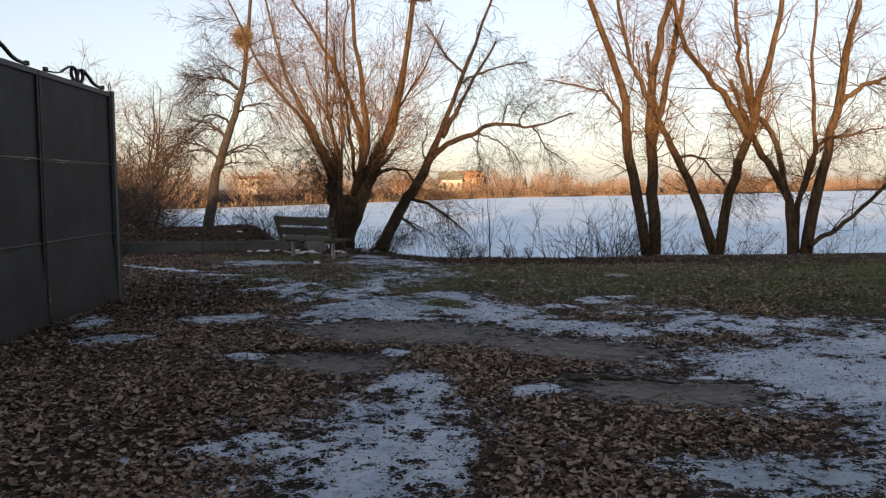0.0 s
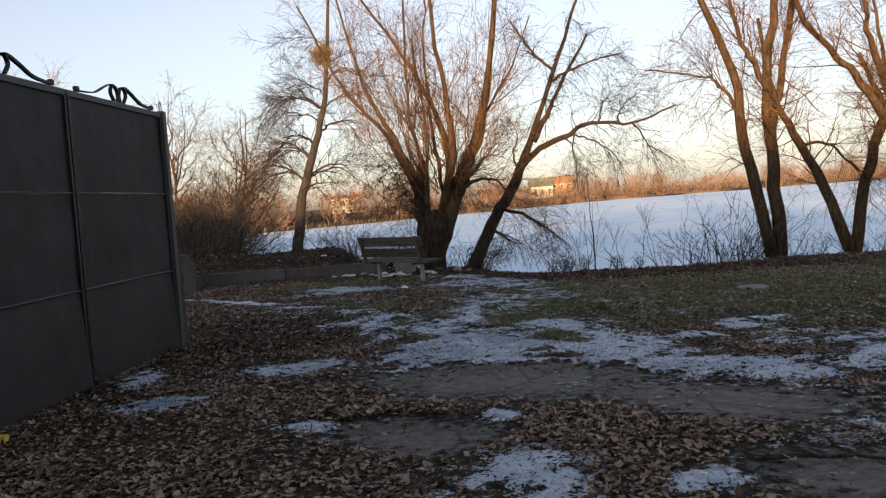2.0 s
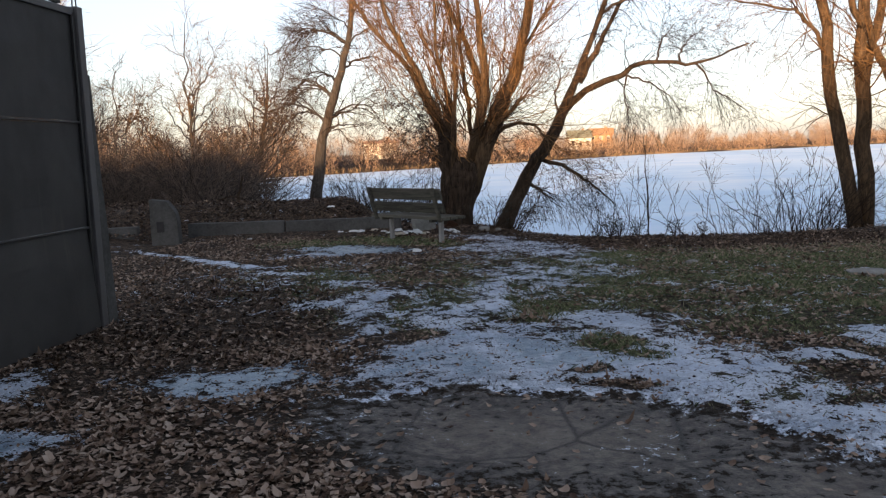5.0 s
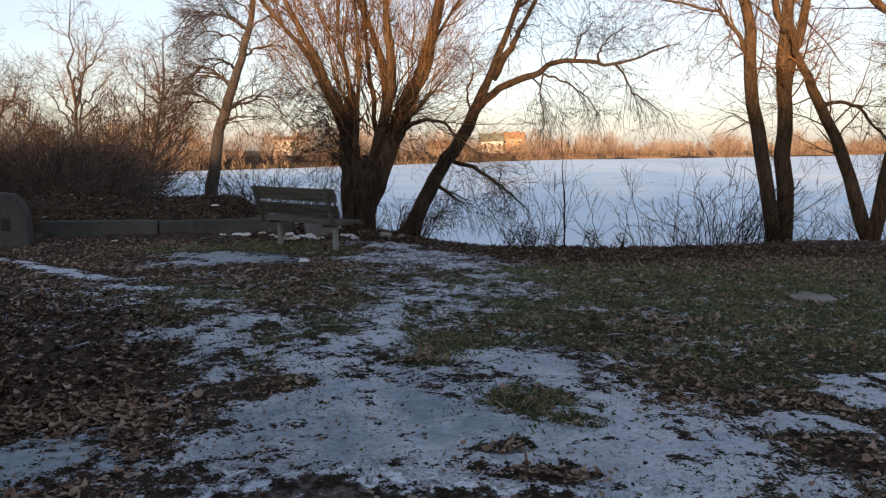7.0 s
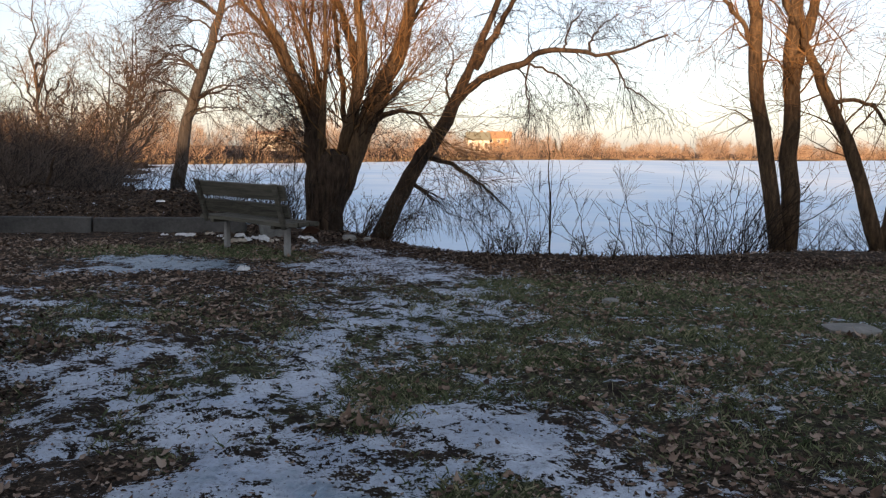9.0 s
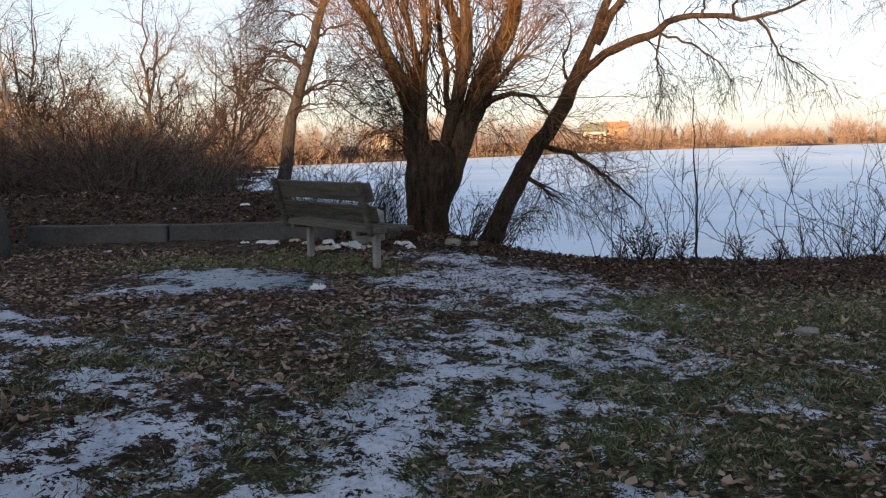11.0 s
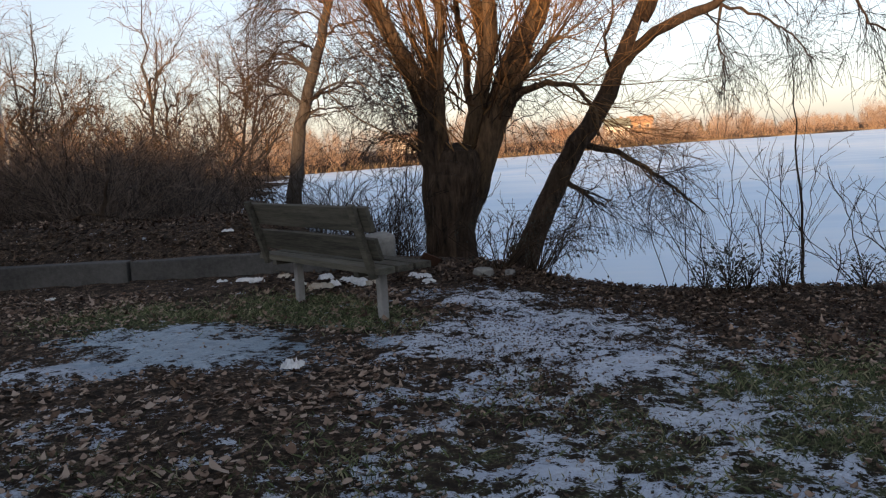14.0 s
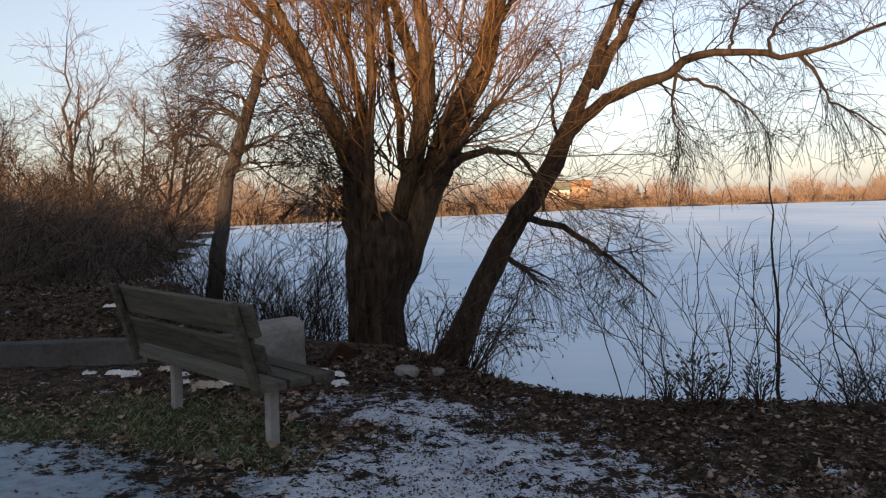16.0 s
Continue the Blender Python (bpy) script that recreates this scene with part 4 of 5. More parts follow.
kinds = []
for k in range(4):
    limbs, tw = sapling(80 + k, (7.5, 6.2, 8.6, 5.4)[k])
    kinds.append((limbs, tube_mesh("crown", tw, TWIG if k % 2 else TWIG_GOLD)))
spots = [(-16.0, 41.0, 0, 1.15), (-12.4, 38.5, 1, 1.0), (-14.2, 44.0, 2, 0.95), (-19.5, 40.0, 3, 1.2), (-18.0, 46.0, 0, 1.0), (-22.5, 43.0, 1, 1.2), (-10.9, 34.0, 3, 0.9), (-21.0, 36.0, 2, 0.85), (-25.5, 46.0, 2, 1.1), (-29.0, 42.0, 0, 1.2), (-17.0, 52.0, 2, 1.1)]
for k, (x, y, kind, s) in enumerate(spots):
    limbs, cr = kinds[kind]
    t = thing("young_tree", "thin bare young tree among brushwood, its upper twigs sunlit", "tree", (x, y, float(height(x, y))), rng.uniform(0, 360), "young trees")
    t.scale = (s, s, s)
    for j, (P, R) in enumerate(limbs):
        mesh_part("trunk" if j == 0 else "limb", tube_mesh("limb", [(P[None], R[None])], BARK_PALE, 7, True), t)
    mesh_part("crown", cr, t, kind="stuff")

BIRCH = two_tone("birch_bark", (0.16, 0.15, 0.14), (0.55, 0.53, 0.50), 1.6, stretch=(1, 1, 3), relief=0.3, depth=0.004)
for k, (x, y, s) in enumerate([(-23.6, 40.0, 1.0), (-20.05, 38.0, 0.95), (-22.4, 34.2, 0.85), (-25.2, 41.5, 1.05)]):
    t = thing("birch_tree", "slim white-barked birch standing in the brushwood", "tree", (x, y, float(height(x, y))), 40 * k, "birches")
    P, R = limb([(0, 0, -0.2), (0.06, 0, 3.0), (-0.1, 0.05, 6.0), (0.05, 0, 9.5)], 0.13 * s, 0.02, 16, 0.02, rng)
    mesh_part("trunk", tube_mesh("trunk", [(P[None], R[None])], BIRCH, 8, True), t)
    cr = sprout(P[None], R[None], 34, (0.8, 2.2), rng, 7, 0.5, -0.06, 0.3, 0.3, 0.08, most=0.02, least=0.006)
    tw = sprout(*cr, 7, (0.4, 1.3), rng, 5, 0.5, -0.18, 0.2, 0.5, 0.1, least=0.005)
    mesh_part("crown", tube_mesh("crown", [cr, tw], TWIG_GOLD), t, kind="stuff")


def weeping_willow(x, y):
    rng = np.random.RandomState(61)
    t = thing("weeping_willow", "golden weeping willow with long hanging twigs by the thicket", "tree", (x, y, float(height(x, y))))
    P, R = limb([(0, 0, -0.3), (0.1, 0, 2.5), (-0.1, 0, 5.0), (0.1, 0, 7.6)], 0.26, 0.06, 14, 0.03, rng)
    rough_tube("trunk", P, R, BARK, t, "", 10, 0.12, 61)
    arms = []
    for k in range(11):
        a, u = rng.uniform(0, 6.28), rng.uniform(0.45, 1.0)
        b = P[int(u * 13)]
        q = rng.uniform(1.4, 2.6)
        arms.append(limb([b, b + np.array([math.cos(a) * q * 0.55, math.sin(a) * q * 0.55, 1.2]), b + np.array([math.cos(a) * q, math.sin(a) * q, 0.9])], 0.06, 0.02, 12, 0.03, rng))
        rough_tube("limb", *arms[-1], BARK, t, "", 7, 0.1, 62 + k)
    AP, AR = stack_limbs(arms)
    s1 = sprout(AP, AR, 40, (2.0, 4.2), rng, 9, 0.5, -0.3, 0.2, 0.3, 0.05, most=0.012, least=0.006)
    s2 = sprout(*s1, 3, (0.5, 1.4), rng, 5, 0.3, -0.3, 0.2, 0.6, 0.05, least=0.005)
    crown("crown", [s1, s2], TWIG_GOLD, t, "long hanging golden twigs")


weeping_willow(-22.7, 36.0)


def shed():
    t = thing("shed", "low dark plank shed at the edge of the brushwood", "shed", (-29.6, 42.5, float(height(-29.6, 42.5))), 8)
    for k in range(15):
        part("plank", box(-2.1 + 0.3 * k, -1.2 + 0.01 * (k % 2), 1.35, 0.28, 0.03, 2.9, 0.005), WOOD, t)
    part("wall", box(0, 0.1, 1.3, 4.4, 2.5, 2.8), WOOD, t)
    part("roof", box(0, 0.05, 2.82, 4.8, 3.0, 0.08, 0.01), RUST, t)


shed()
# shrubs on the slope to the ice
slope = [brush_mesh(100 + k, 9, 1.5, 1.1, TWIG_DARK, 6, 3, 0.02, 0.008, 0.0028, True) for k in range(4)]
for k in range(54):
    x = (4.2, 4.7, 5.1, 5.5, 5.9, 6.3, 5.3, 4.9, 7.4, 8.6, 9.4, 10.9, 11.8, 12.4, -2.9, -3.3, -2.7, -4.4, -4.9, -5.5, -2.8, -3.5, -3.8, -2.5, -3.0, -0.7, -5.8, -6.2, -5.2, -4.6, -3.9, -3.4, -3.0, -2.6, -0.6, -2.4, -4.0, -3.2, 3.4, 4.0, 4.6, 5.2, 5.8, 7.0, 7.6, 9.2, 9.6, 11.3, 12.0, 12.8, -4.2, -3.6, -0.9, -3.1)[k]
    y = float(bank_edge(np.array(x))) + rng.uniform(0.6, 3.2)
    s = rng.uniform(0.8, 1.35) * (1.3 if k < 14 else 1.0)
    shrub(slope[k % 4], x, y, 0.03, s, 1.0, rng.uniform(0, 360), "leafless shrub growing on the slope above the ice", "slope shrubs")


def stem(name, label, x, y, tall, seed, lean=(0, 0), r=0.012, arms=7):
    rng = np.random.RandomState(seed)
    P, R = limb([(0, 0, -0.1), (lean[0] * 0.4, lean[1] * 0.4, tall * 0.5), (lean[0], lean[1], tall)], r, 0.003, 12, 0.012, rng)
    s1 = sprout(P[None], R[None], arms, (tall * 0.2, tall * 0.55), rng, 8, 0.5, 0.03, 0.05, 0.4, 0.09, least=0.002, most=0.005)
    s2 = sprout(*s1, 3, (tall * 0.07, tall * 0.25), rng, 5, 0.55, 0.02, 0.15, 0.5, 0.1, least=0.0015)
    ob = thing(name, label, "shrub", (x, y, float(height(x, y))), 0, "bank saplings")
    mesh_part("stem", tube_mesh("stem", [(P[None], R[None])], TWIG_DARK, 5, True), ob)
    mesh_part("crown", tube_mesh("crown", [s1, s2], TWIG_DARK, 4), ob, kind="stuff")


fan_rows = [(1.32 + 0.05 * j, 19.45 + 0.03 * (j % 4), 0.75 + 0.1 * ((j * 5) % 9), -1.05 + 0.13 * j, 0.007) for j in range(0, 12, 2)]
for k, (x, y, tall, lx, r) in enumerate([(1.89, 19.4, 2.05, -0.12, 0.014), (1.1, 19.6, 1.35, -0.35, 0.010), (1.25, 19.7, 1.5, 0.1, 0.010), (1.5, 19.6, 1.2, 0.15, 0.008), (0.75, 19.7, 1.2, -0.5, 0.009), (1.02, 19.5, 1.0, -0.7, 0.010), (2.5, 19.6, 1.2, -0.35, 0.011),
                                         (2.9, 19.7, 1.3, 0.2, 0.010), (2.15, 19.5, 0.8, 0.2, 0.007), (3.3, 20.0, 1.4, -0.3, 0.010), (0.9, 19.9, 1.6, 0.0, 0.009), (1.7, 19.9, 1.1, 0.3, 0.008), (3.9, 20.3, 1.5, 0.2, 0.010), (4.6, 20.6, 1.6, -0.3, 0.010), (5.3, 21.0, 1.5, 0.1, 0.010)] + fan_rows):
    stem("bank_sapling", "thin dark sapling standing at the edge of the bank", x, y, tall, 200 + k, (lx, 0.05), r * (1.2 if k == 0 else 0.65))


def dark_plant(x, y, s, seed):
    rng = np.random.RandomState(seed)
    n = 240
    a, h = rng.uniform(0, 6.28, n), rng.uniform(0.03, 0.34, n) * s
    r = rng.uniform(0.0, 0.17, n) * s
    c = np.stack([np.cos(a) * r, np.sin(a) * r, h], 1)
    d = np.stack([np.cos(a), np.sin(a), rng.uniform(0.2, 1.2, n)], 1)
    d /= np.linalg.norm(d, axis=1, keepdims=True)
    w = np.cross(d, rng.normal(0, 1, (n, 3)))
    w /= np.linalg.norm(w, axis=1, keepdims=True)
    ln, wd = rng.uniform(0.025, 0.06, (n, 1)) * s, 0.007 * s
    V = np.stack([c, c + d * ln * 0.5 + w * wd, c + d * ln, c + d * ln * 0.5 - w * wd], 1).reshape(-1, 3)
    F = np.arange(n * 4).reshape(-1, 4)
    t = thing("low_evergreen", "small clump of dark leaves at the brink of the bank", "shrub", (x, y, float(height(x, y))), 0, "low evergreens")
    mesh_part("foliage", mesh_of("foliage", V, F, EVERGREEN), t, kind="stuff")
    m = 14
    a = rng.uniform(0, 6.28, m)
    top = np.stack([np.cos(a) * 0.12 * s, np.sin(a) * 0.12 * s, rng.uniform(0.15, 0.3, m) * s], 1)
    P = np.stack([np.zeros((m, 3)) - [0, 0, 0.03], top * [0.4, 0.4, 0.6], top], 1)
    mesh_part("stalk", tube_mesh("stalk", [(P, np.full((m, 3), 0.004))], TWIG), t, kind="stuff")


for k, (x, y, s) in enumerate([(1.15, 19.0, 1.25), (1.32, 19.1, 0.95), (1.62, 19.05, 1.0), (2.25, 18.95, 0.9), (0.95, 19.15, 0.8), (2.75, 19.1, 0.8)]):
    dark_plant(x, y, s, 300 + k)


def withered_shrub(x, y, seed):
    """Low arching shoots that still carry a few dark hanging leaves."""
    rng = np.random.RandomState(seed)
    t = thing("withered_shrub", "low arching shrub with a few shrivelled leaves beside the leaning tree", "shrub", (x, y, float(height(x, y))))
    rows = []
    for k in range(26):
        a, q, h = rng.uniform(-2.2, 0.9), rng.uniform(0.35, 1.0), rng.uniform(0.2, 0.62)
        d = np.array([math.cos(a), math.sin(a) * 0.7, 0])
        rows.append(limb([(0, 0, -0.08), d * q * 0.5 + [0, 0, h], d * q + [0, 0, h * rng.uniform(0.3, 1.2)]], 0.006, 0.002, 10, 0.012, rng))
    P, R = stack_limbs(rows)
    tw = sprout(P, R, 5, (0.12, 0.4), rng, 5, 0.6, -0.03, 0.2, 0.6, 0.15, least=0.0018)
    mesh_part("crown", tube_mesh("crown", [(P, R), tw], TWIG), t, kind="stuff")
    m = 190
    i, j = rng.randint(0, len(tw[0]), m), rng.randint(2, 5, m)
    c = tw[0][i, j]
    d = rng.normal(0, 0.35, (m, 3)) + [0, 0, -1.0]
    d /= np.linalg.norm(d, axis=1, keepdims=True)
    w = np.cross(d, rng.normal(0, 1, (m, 3)))
    w /= np.linalg.norm(w, axis=1, keepdims=True)
    ln = rng.uniform(0.02, 0.045, (m, 1))
    V = np.stack([c, c + d * ln * 0.5 + w * 0.009, c + d * ln, c + d * ln * 0.5 - w * 0.009], 1).reshape(-1, 3)
    mesh_part("foliage", mesh_of("foliage", V, np.arange(m * 4).reshape(-1, 4), EVERGREEN), t, kind="stuff")


withered_shrub(-0.62, 20.3, 330)
withered_shrub(-1.0, 20.15, 331)


# ---------------------------------------------------------------- far shore
def far_woods():
    """Bare crowns in uneven clumps: short twigs that fan up and out round each tree's middle."""
    rng = np.random.RandomState(70)
    C = []
    for k in range(690):
        x = -75 + 430 * (k / 690) ** 1.3
        shore = float(far_shore(np.array(x)))
        back = rng.exponential(10) + 1.0
        clump = 0.5 + 0.5 * math.sin(x * 0.075 + 0.6) * math.sin(x * 0.19 + 2.0 + 0.8 * math.sin(x * 0.05))
        tall = rng.uniform(2.6, 4.6) + 7.0 * clump ** 1.7 * rng.uniform(0.45, 1.0) + (1.0 if x < -10 else 0) + 0.004 * max(0, x)
        tall *= 0.45 + 0.55 * min(1.0, back / 5)
        C.append((x, shore + back, tall, tall * rng.uniform(0.55, 0.85)))
    C = np.array(C)
    n = 140
    c = np.repeat(C, n, axis=0)
    m = len(c)
    a, w = rng.uniform(0, 6.28, m), np.sqrt(rng.uniform(0, 1, m))
    ground = -1.5 + smooth(-2, 14, c[:, 1] - far_shore(c[:, 0])) * 1.6
    u = rng.uniform(0.0, 1.0, m) ** 0.8
    bulge = np.sqrt(np.clip(1 - (2 * u - 0.9) ** 2 / 1.25, 0.02, 1))
    out = np.stack([np.cos(a) * w * bulge * c[:, 3] * 0.5, np.sin(a) * w * bulge * c[:, 3] * 0.5, u * c[:, 2] * (1 - 0.22 * w)], 1)
    core = np.stack([c[:, 0], c[:, 1], ground], 1) + out
    d = np.stack([np.cos(a) * w * 0.8, np.sin(a) * w * 0.8, np.full(m, 0.75)], 1) + rng.normal(0, 0.38, (m, 3))
    d *= (rng.uniform(0.05, 0.13, m) * c[:, 2])[:, None]
    P = np.stack([core - d, core + d], 1)
    r = (rng.uniform(0.02, 0.055, m) * np.where(u > 0.7, 0.6, 1.0))[:, None] * np.array([[1.0, 0.35]])
    ob = new("far_woods", tube_mesh("far_woods", [(P, r)], WOODS))
    tagged(ob, "leafless orange-lit woods and scrub along the far shore", "woods", kind="stuff")


def far_reeds():
    rng = np.random.RandomState(71)
    m = 5200
    x = -75 + 420 * rng.uniform(0, 1, m) ** 1.3
    y = far_shore(x) + rng.uniform(-1.5, 2.5, m)
    base = np.stack([x, y, np.full(m, -1.5)], 1)
    top = base + np.stack([rng.normal(0, 0.25, m), rng.normal(0, 0.25, m), rng.uniform(0.4, 1.1, m)], 1)
    P = np.stack([base, top], 1)
    ob = new("far_reeds", tube_mesh("far_reeds", [(P, np.tile([0.07, 0.02], (m, 1)))], REED))
    tagged(ob, "dry reeds along the far edge of the ice", "reeds", kind="stuff")


far_woods()
far_reeds()


def far_house(x, y, z, wide, deep, tall, rise, wall, roof, label, turn=0, rows=2, cols=4):
    h = thing("house", label, "house", (x, y, z), turn)
    part("wall", box(0, 0, tall / 2, wide, deep, tall), wall, h)
    bm = bmesh.new()
    q = [bm.verts.new(p) for p in ((-wide / 2 - 0.4, -deep / 2 - 0.4, tall), (wide / 2 + 0.4, -deep / 2 - 0.4, tall), (wide / 2 + 0.4, deep / 2 + 0.4, tall), (-wide / 2 - 0.4, deep / 2 + 0.4, tall), (-wide / 2 - 0.4, 0, tall + rise), (wide / 2 + 0.4, 0, tall + rise))]
    for f in ((0, 1, 5, 4), (2, 3, 4, 5), (1, 2, 5), (3, 0, 4), (3, 2, 1, 0)):
        bm.faces.new([q[i] for i in f])
    rf = part("roof", bm, roof, h)
    part("chimney", box(wide * 0.2, 0.6, tall + rise * 0.9, 0.7, 0.7, 1.3), BRICKWORK, rf)
    for r in range(rows):
        for c in range(cols):
            wx = (c + 0.5) / cols * wide - wide / 2
            wz = (r + 0.55) / rows * tall
            win = part("window", box(wx, -deep / 2 - 0.03, wz, wide / cols * 0.42, 0.1, tall / rows * 0.5), RENDERED, h)
            part("pane", box(wx, -deep / 2 - 0.1, wz, wide / cols * 0.34, 0.06, tall / rows * 0.42), DARK_PANE, win)


far_house(11.8, 246, 0.4, 6.2, 7, 3.3, 2.4, RENDERED, ROOF_GREEN, "cream house with a green roof above the far shore", 4, 1, 3)
far_house(18.4, 250, 0.6, 6.6, 8, 3.9, 2.0, BRICKWORK, BRICKWORK, "orange brick house among bare trees on the far shore", -6, 2, 3)
far_house(-30.5, 164, -0.2, 6.0, 6, 3.5, 0.7, RENDERED, ROOF_BROWN, "cream two-storey house lit by the low sun", 3, 2, 4)
far_house(-2.0, 225, -0.6, 7.0, 6, 2.6, 1.8, ROOF_BROWN, ROOF_BROWN, "low brown-roofed house behind the far trees", -3, 1, 3)


def conifer(x, y, z, tall, seed):
    rng = np.random.RandomState(seed)
    t = thing("fir_tree", "small dark fir standing among bare woods", "tree", (x, y, z))
    P, R = limb([(0, 0, -0.3), (0, 0, tall * 0.5), (0, 0, tall)], 0.14, 0.03, 6)
    mesh_part("trunk", tube_mesh("trunk", [(P[None], R[None])], BARK, 6), t)
    n = 150
    u, a = rng.uniform(0.08, 1, n), rng.uniform(0, 6.28, n)
    ln = (1.05 - u) * tall * 0.3
    b = np.stack([np.zeros(n), np.zeros(n), u * tall], 1)
    e = b + np.stack([np.cos(a) * ln, np.sin(a) * ln, -0.25 * ln], 1)
    mesh_part("crown", tube_mesh("crown", [(np.stack([b, e], 1), np.stack([ln * 0.22, ln * 0.03], 1))], EVERGREEN), t, kind="stuff")


for k, (x, y, h) in enumerate([(36.0, 258, 5.0), (38.5, 260, 4.2), (33.0, 262, 3.8)]):
    conifer(x, y, 0.3, h, 90 + k)
for k, (x, y, h) in enumerate([(-28.8, 49.0, 5.6), (-31.0, 48.0, 5.0), (-27.0, 50.0, 4.6), (-33.5, 49.0, 5.2)]):
    conifer(x, y, float(height(x, y)), h, 95 + k)


# ---------------------------------------------------------------- sheet-metal gate
def strap(points, wide, thick, n):
    """A flat iron bar of width wide along x, bent through the points."""
    P = np.array(curve_through(points, n))
    bm, rings = bmesh.new(), []
    for i, p in enumerate(P):
        t = P[min(i + 1, len(P) - 1)] - P[max(i - 1, 0)]
        t = t / np.linalg.norm(t)
        u = np.array([0.0, -t[2], t[1]]) * thick / 2
        x = np.array([wide / 2, 0.0, 0.0])
        rings.append([bm.verts.new(p + q) for q in (u + x, u - x, -u - x, -u + x)])
    for a, b in zip(rings, rings[1:]):
        for k in range(4):
            bm.faces.new((a[k], a[(k + 1) % 4], b[(k + 1) % 4], b[k]))
    bm.faces.new(rings[0][::-1])
    bm.faces.new(rings[-1])
    bmesh.ops.recalc_face_normals(bm, faces=bm.faces[:])
    return bm


def gate_leaf(y0, y1, label, scroll=True):
    g = thing("metal_gate", label, "gate", (-3.965, y0, -0.06), 0, "gate leaves")
    w = y1 - y0
    levels = [0.0, 0.89, 1.79, 2.7]
    for k in range(3):
        z0, z1 = levels[k] + 0.012, levels[k + 1] - 0.012
        bm = bmesh.new()
        nx, nz = 12, 8
        grid = [[bm.verts.new((0.012 * noise.noise(Vector((y0 * 3 + j * 0.28, k * 5.0, i * 0.3))) + (0.05 * (1 - i / nz) if k == 0 else 0), 0.03 + (w - 0.06) * j / nx, z0 + (z1 - z0) * i / nz)) for j in range(nx + 1)] for i in range(nz + 1)]
        for i in range(nz):
            for j in range(nx):
                bm.faces.new((grid[i][j], grid[i][j + 1], grid[i + 1][j + 1], grid[i + 1][j]))
        r = bmesh.ops.solidify(bm, geom=bm.faces[:], thickness=0.004)
        part("sheet", bm, GATE_PAINT, g)
    # black on these rails carries the thin shadow line of each seam
    for z in levels[1:3]:
        part("rail", box(0.002, w / 2, z, 0.034, w - 0.05, 0.02, 0.005), IRON, g)
    part("rail", box(0.0, w / 2, 2.71, 0.05, w, 0.06, 0.006), GATE_PAINT, g)
    # black upright strips stand in for the shadowed gap between leaves
    for y in (0.018, w - 0.018):
        part("stile", box(0.0, y, 1.35, 0.05, 0.034, 2.72, 0.006), IRON, g)
    for y in (0.22, w - 0.2):
        part("knob", box(0.0, y, 2.775, 0.045, 0.06, 0.05, 0.012), IRON, g)
    if scroll:
        h = w * 0.52
        for s in (1, -1):       # a strap bent into a loop that stands on the rail and runs down to the knob
            pts = [(0, h + s * 0.03, 2.745), (0, h + s * 0.012, 2.82), (0, h + s * 0.05, 2.885), (0, h + s * 0.13, 2.9), (0, h + s * 0.17, 2.83), (0, h + s * 0.11, 2.75)]
            part("scroll", strap(pts, 0.036, 0.016, 26), IRON, g)
            pts = [(0, h + s * 0.05, 2.895), (0, h + s * 0.16, 2.91), (0, h + s * 0.32, 2.86), (0, h + s * 0.52, 2.785), (0, h + s * 0.80, 2.76)]
            part("scroll", strap(pts, 0.036, 0.022 if s > 0 else 0.012, 24), IRON, g)
    return g


for k, (y0, y1) in enumerate([(8.98, 11.05), (6.89, 8.96), (4.80, 6.87), (2.71, 4.78), (0.62, 2.69), (-1.47, 0.60)]):
    gate_leaf(y0, y1, "dark grey sheet-metal gate leaf with iron scrolls along the top")


def gate_post():
    p = thing("gate_post", "square steel gate post with an iron loop on its cap", "post", (-3.965, 11.11, -0.1))
    part("post", box(0, 0, 1.4, 0.09, 0.09, 2.8, 0.008), GATE_PAINT, p)
    a = np.linspace(0, np.pi, 14)
    P = np.stack([np.zeros(14), 0.03 * np.cos(a), 2.8 + 0.11 * np.sin(a) ** 0.6], 1)
    mesh_part("loop", tube_mesh("loop", [(P[None], np.full((1, 14), 0.006))], IRON, 6, True), p)


gate_post()
ob = part("fence_post", box(0, 0, 1.15, 0.16, 0.16, 2.3, 0.02, 0.02, 3), CONCRETE)
ob.matrix_world = pose(-4.06, 11.36, -0.12, 0, -2.0, 0)
tagged(ob, "weathered concrete post leaning beside the gate", "post")


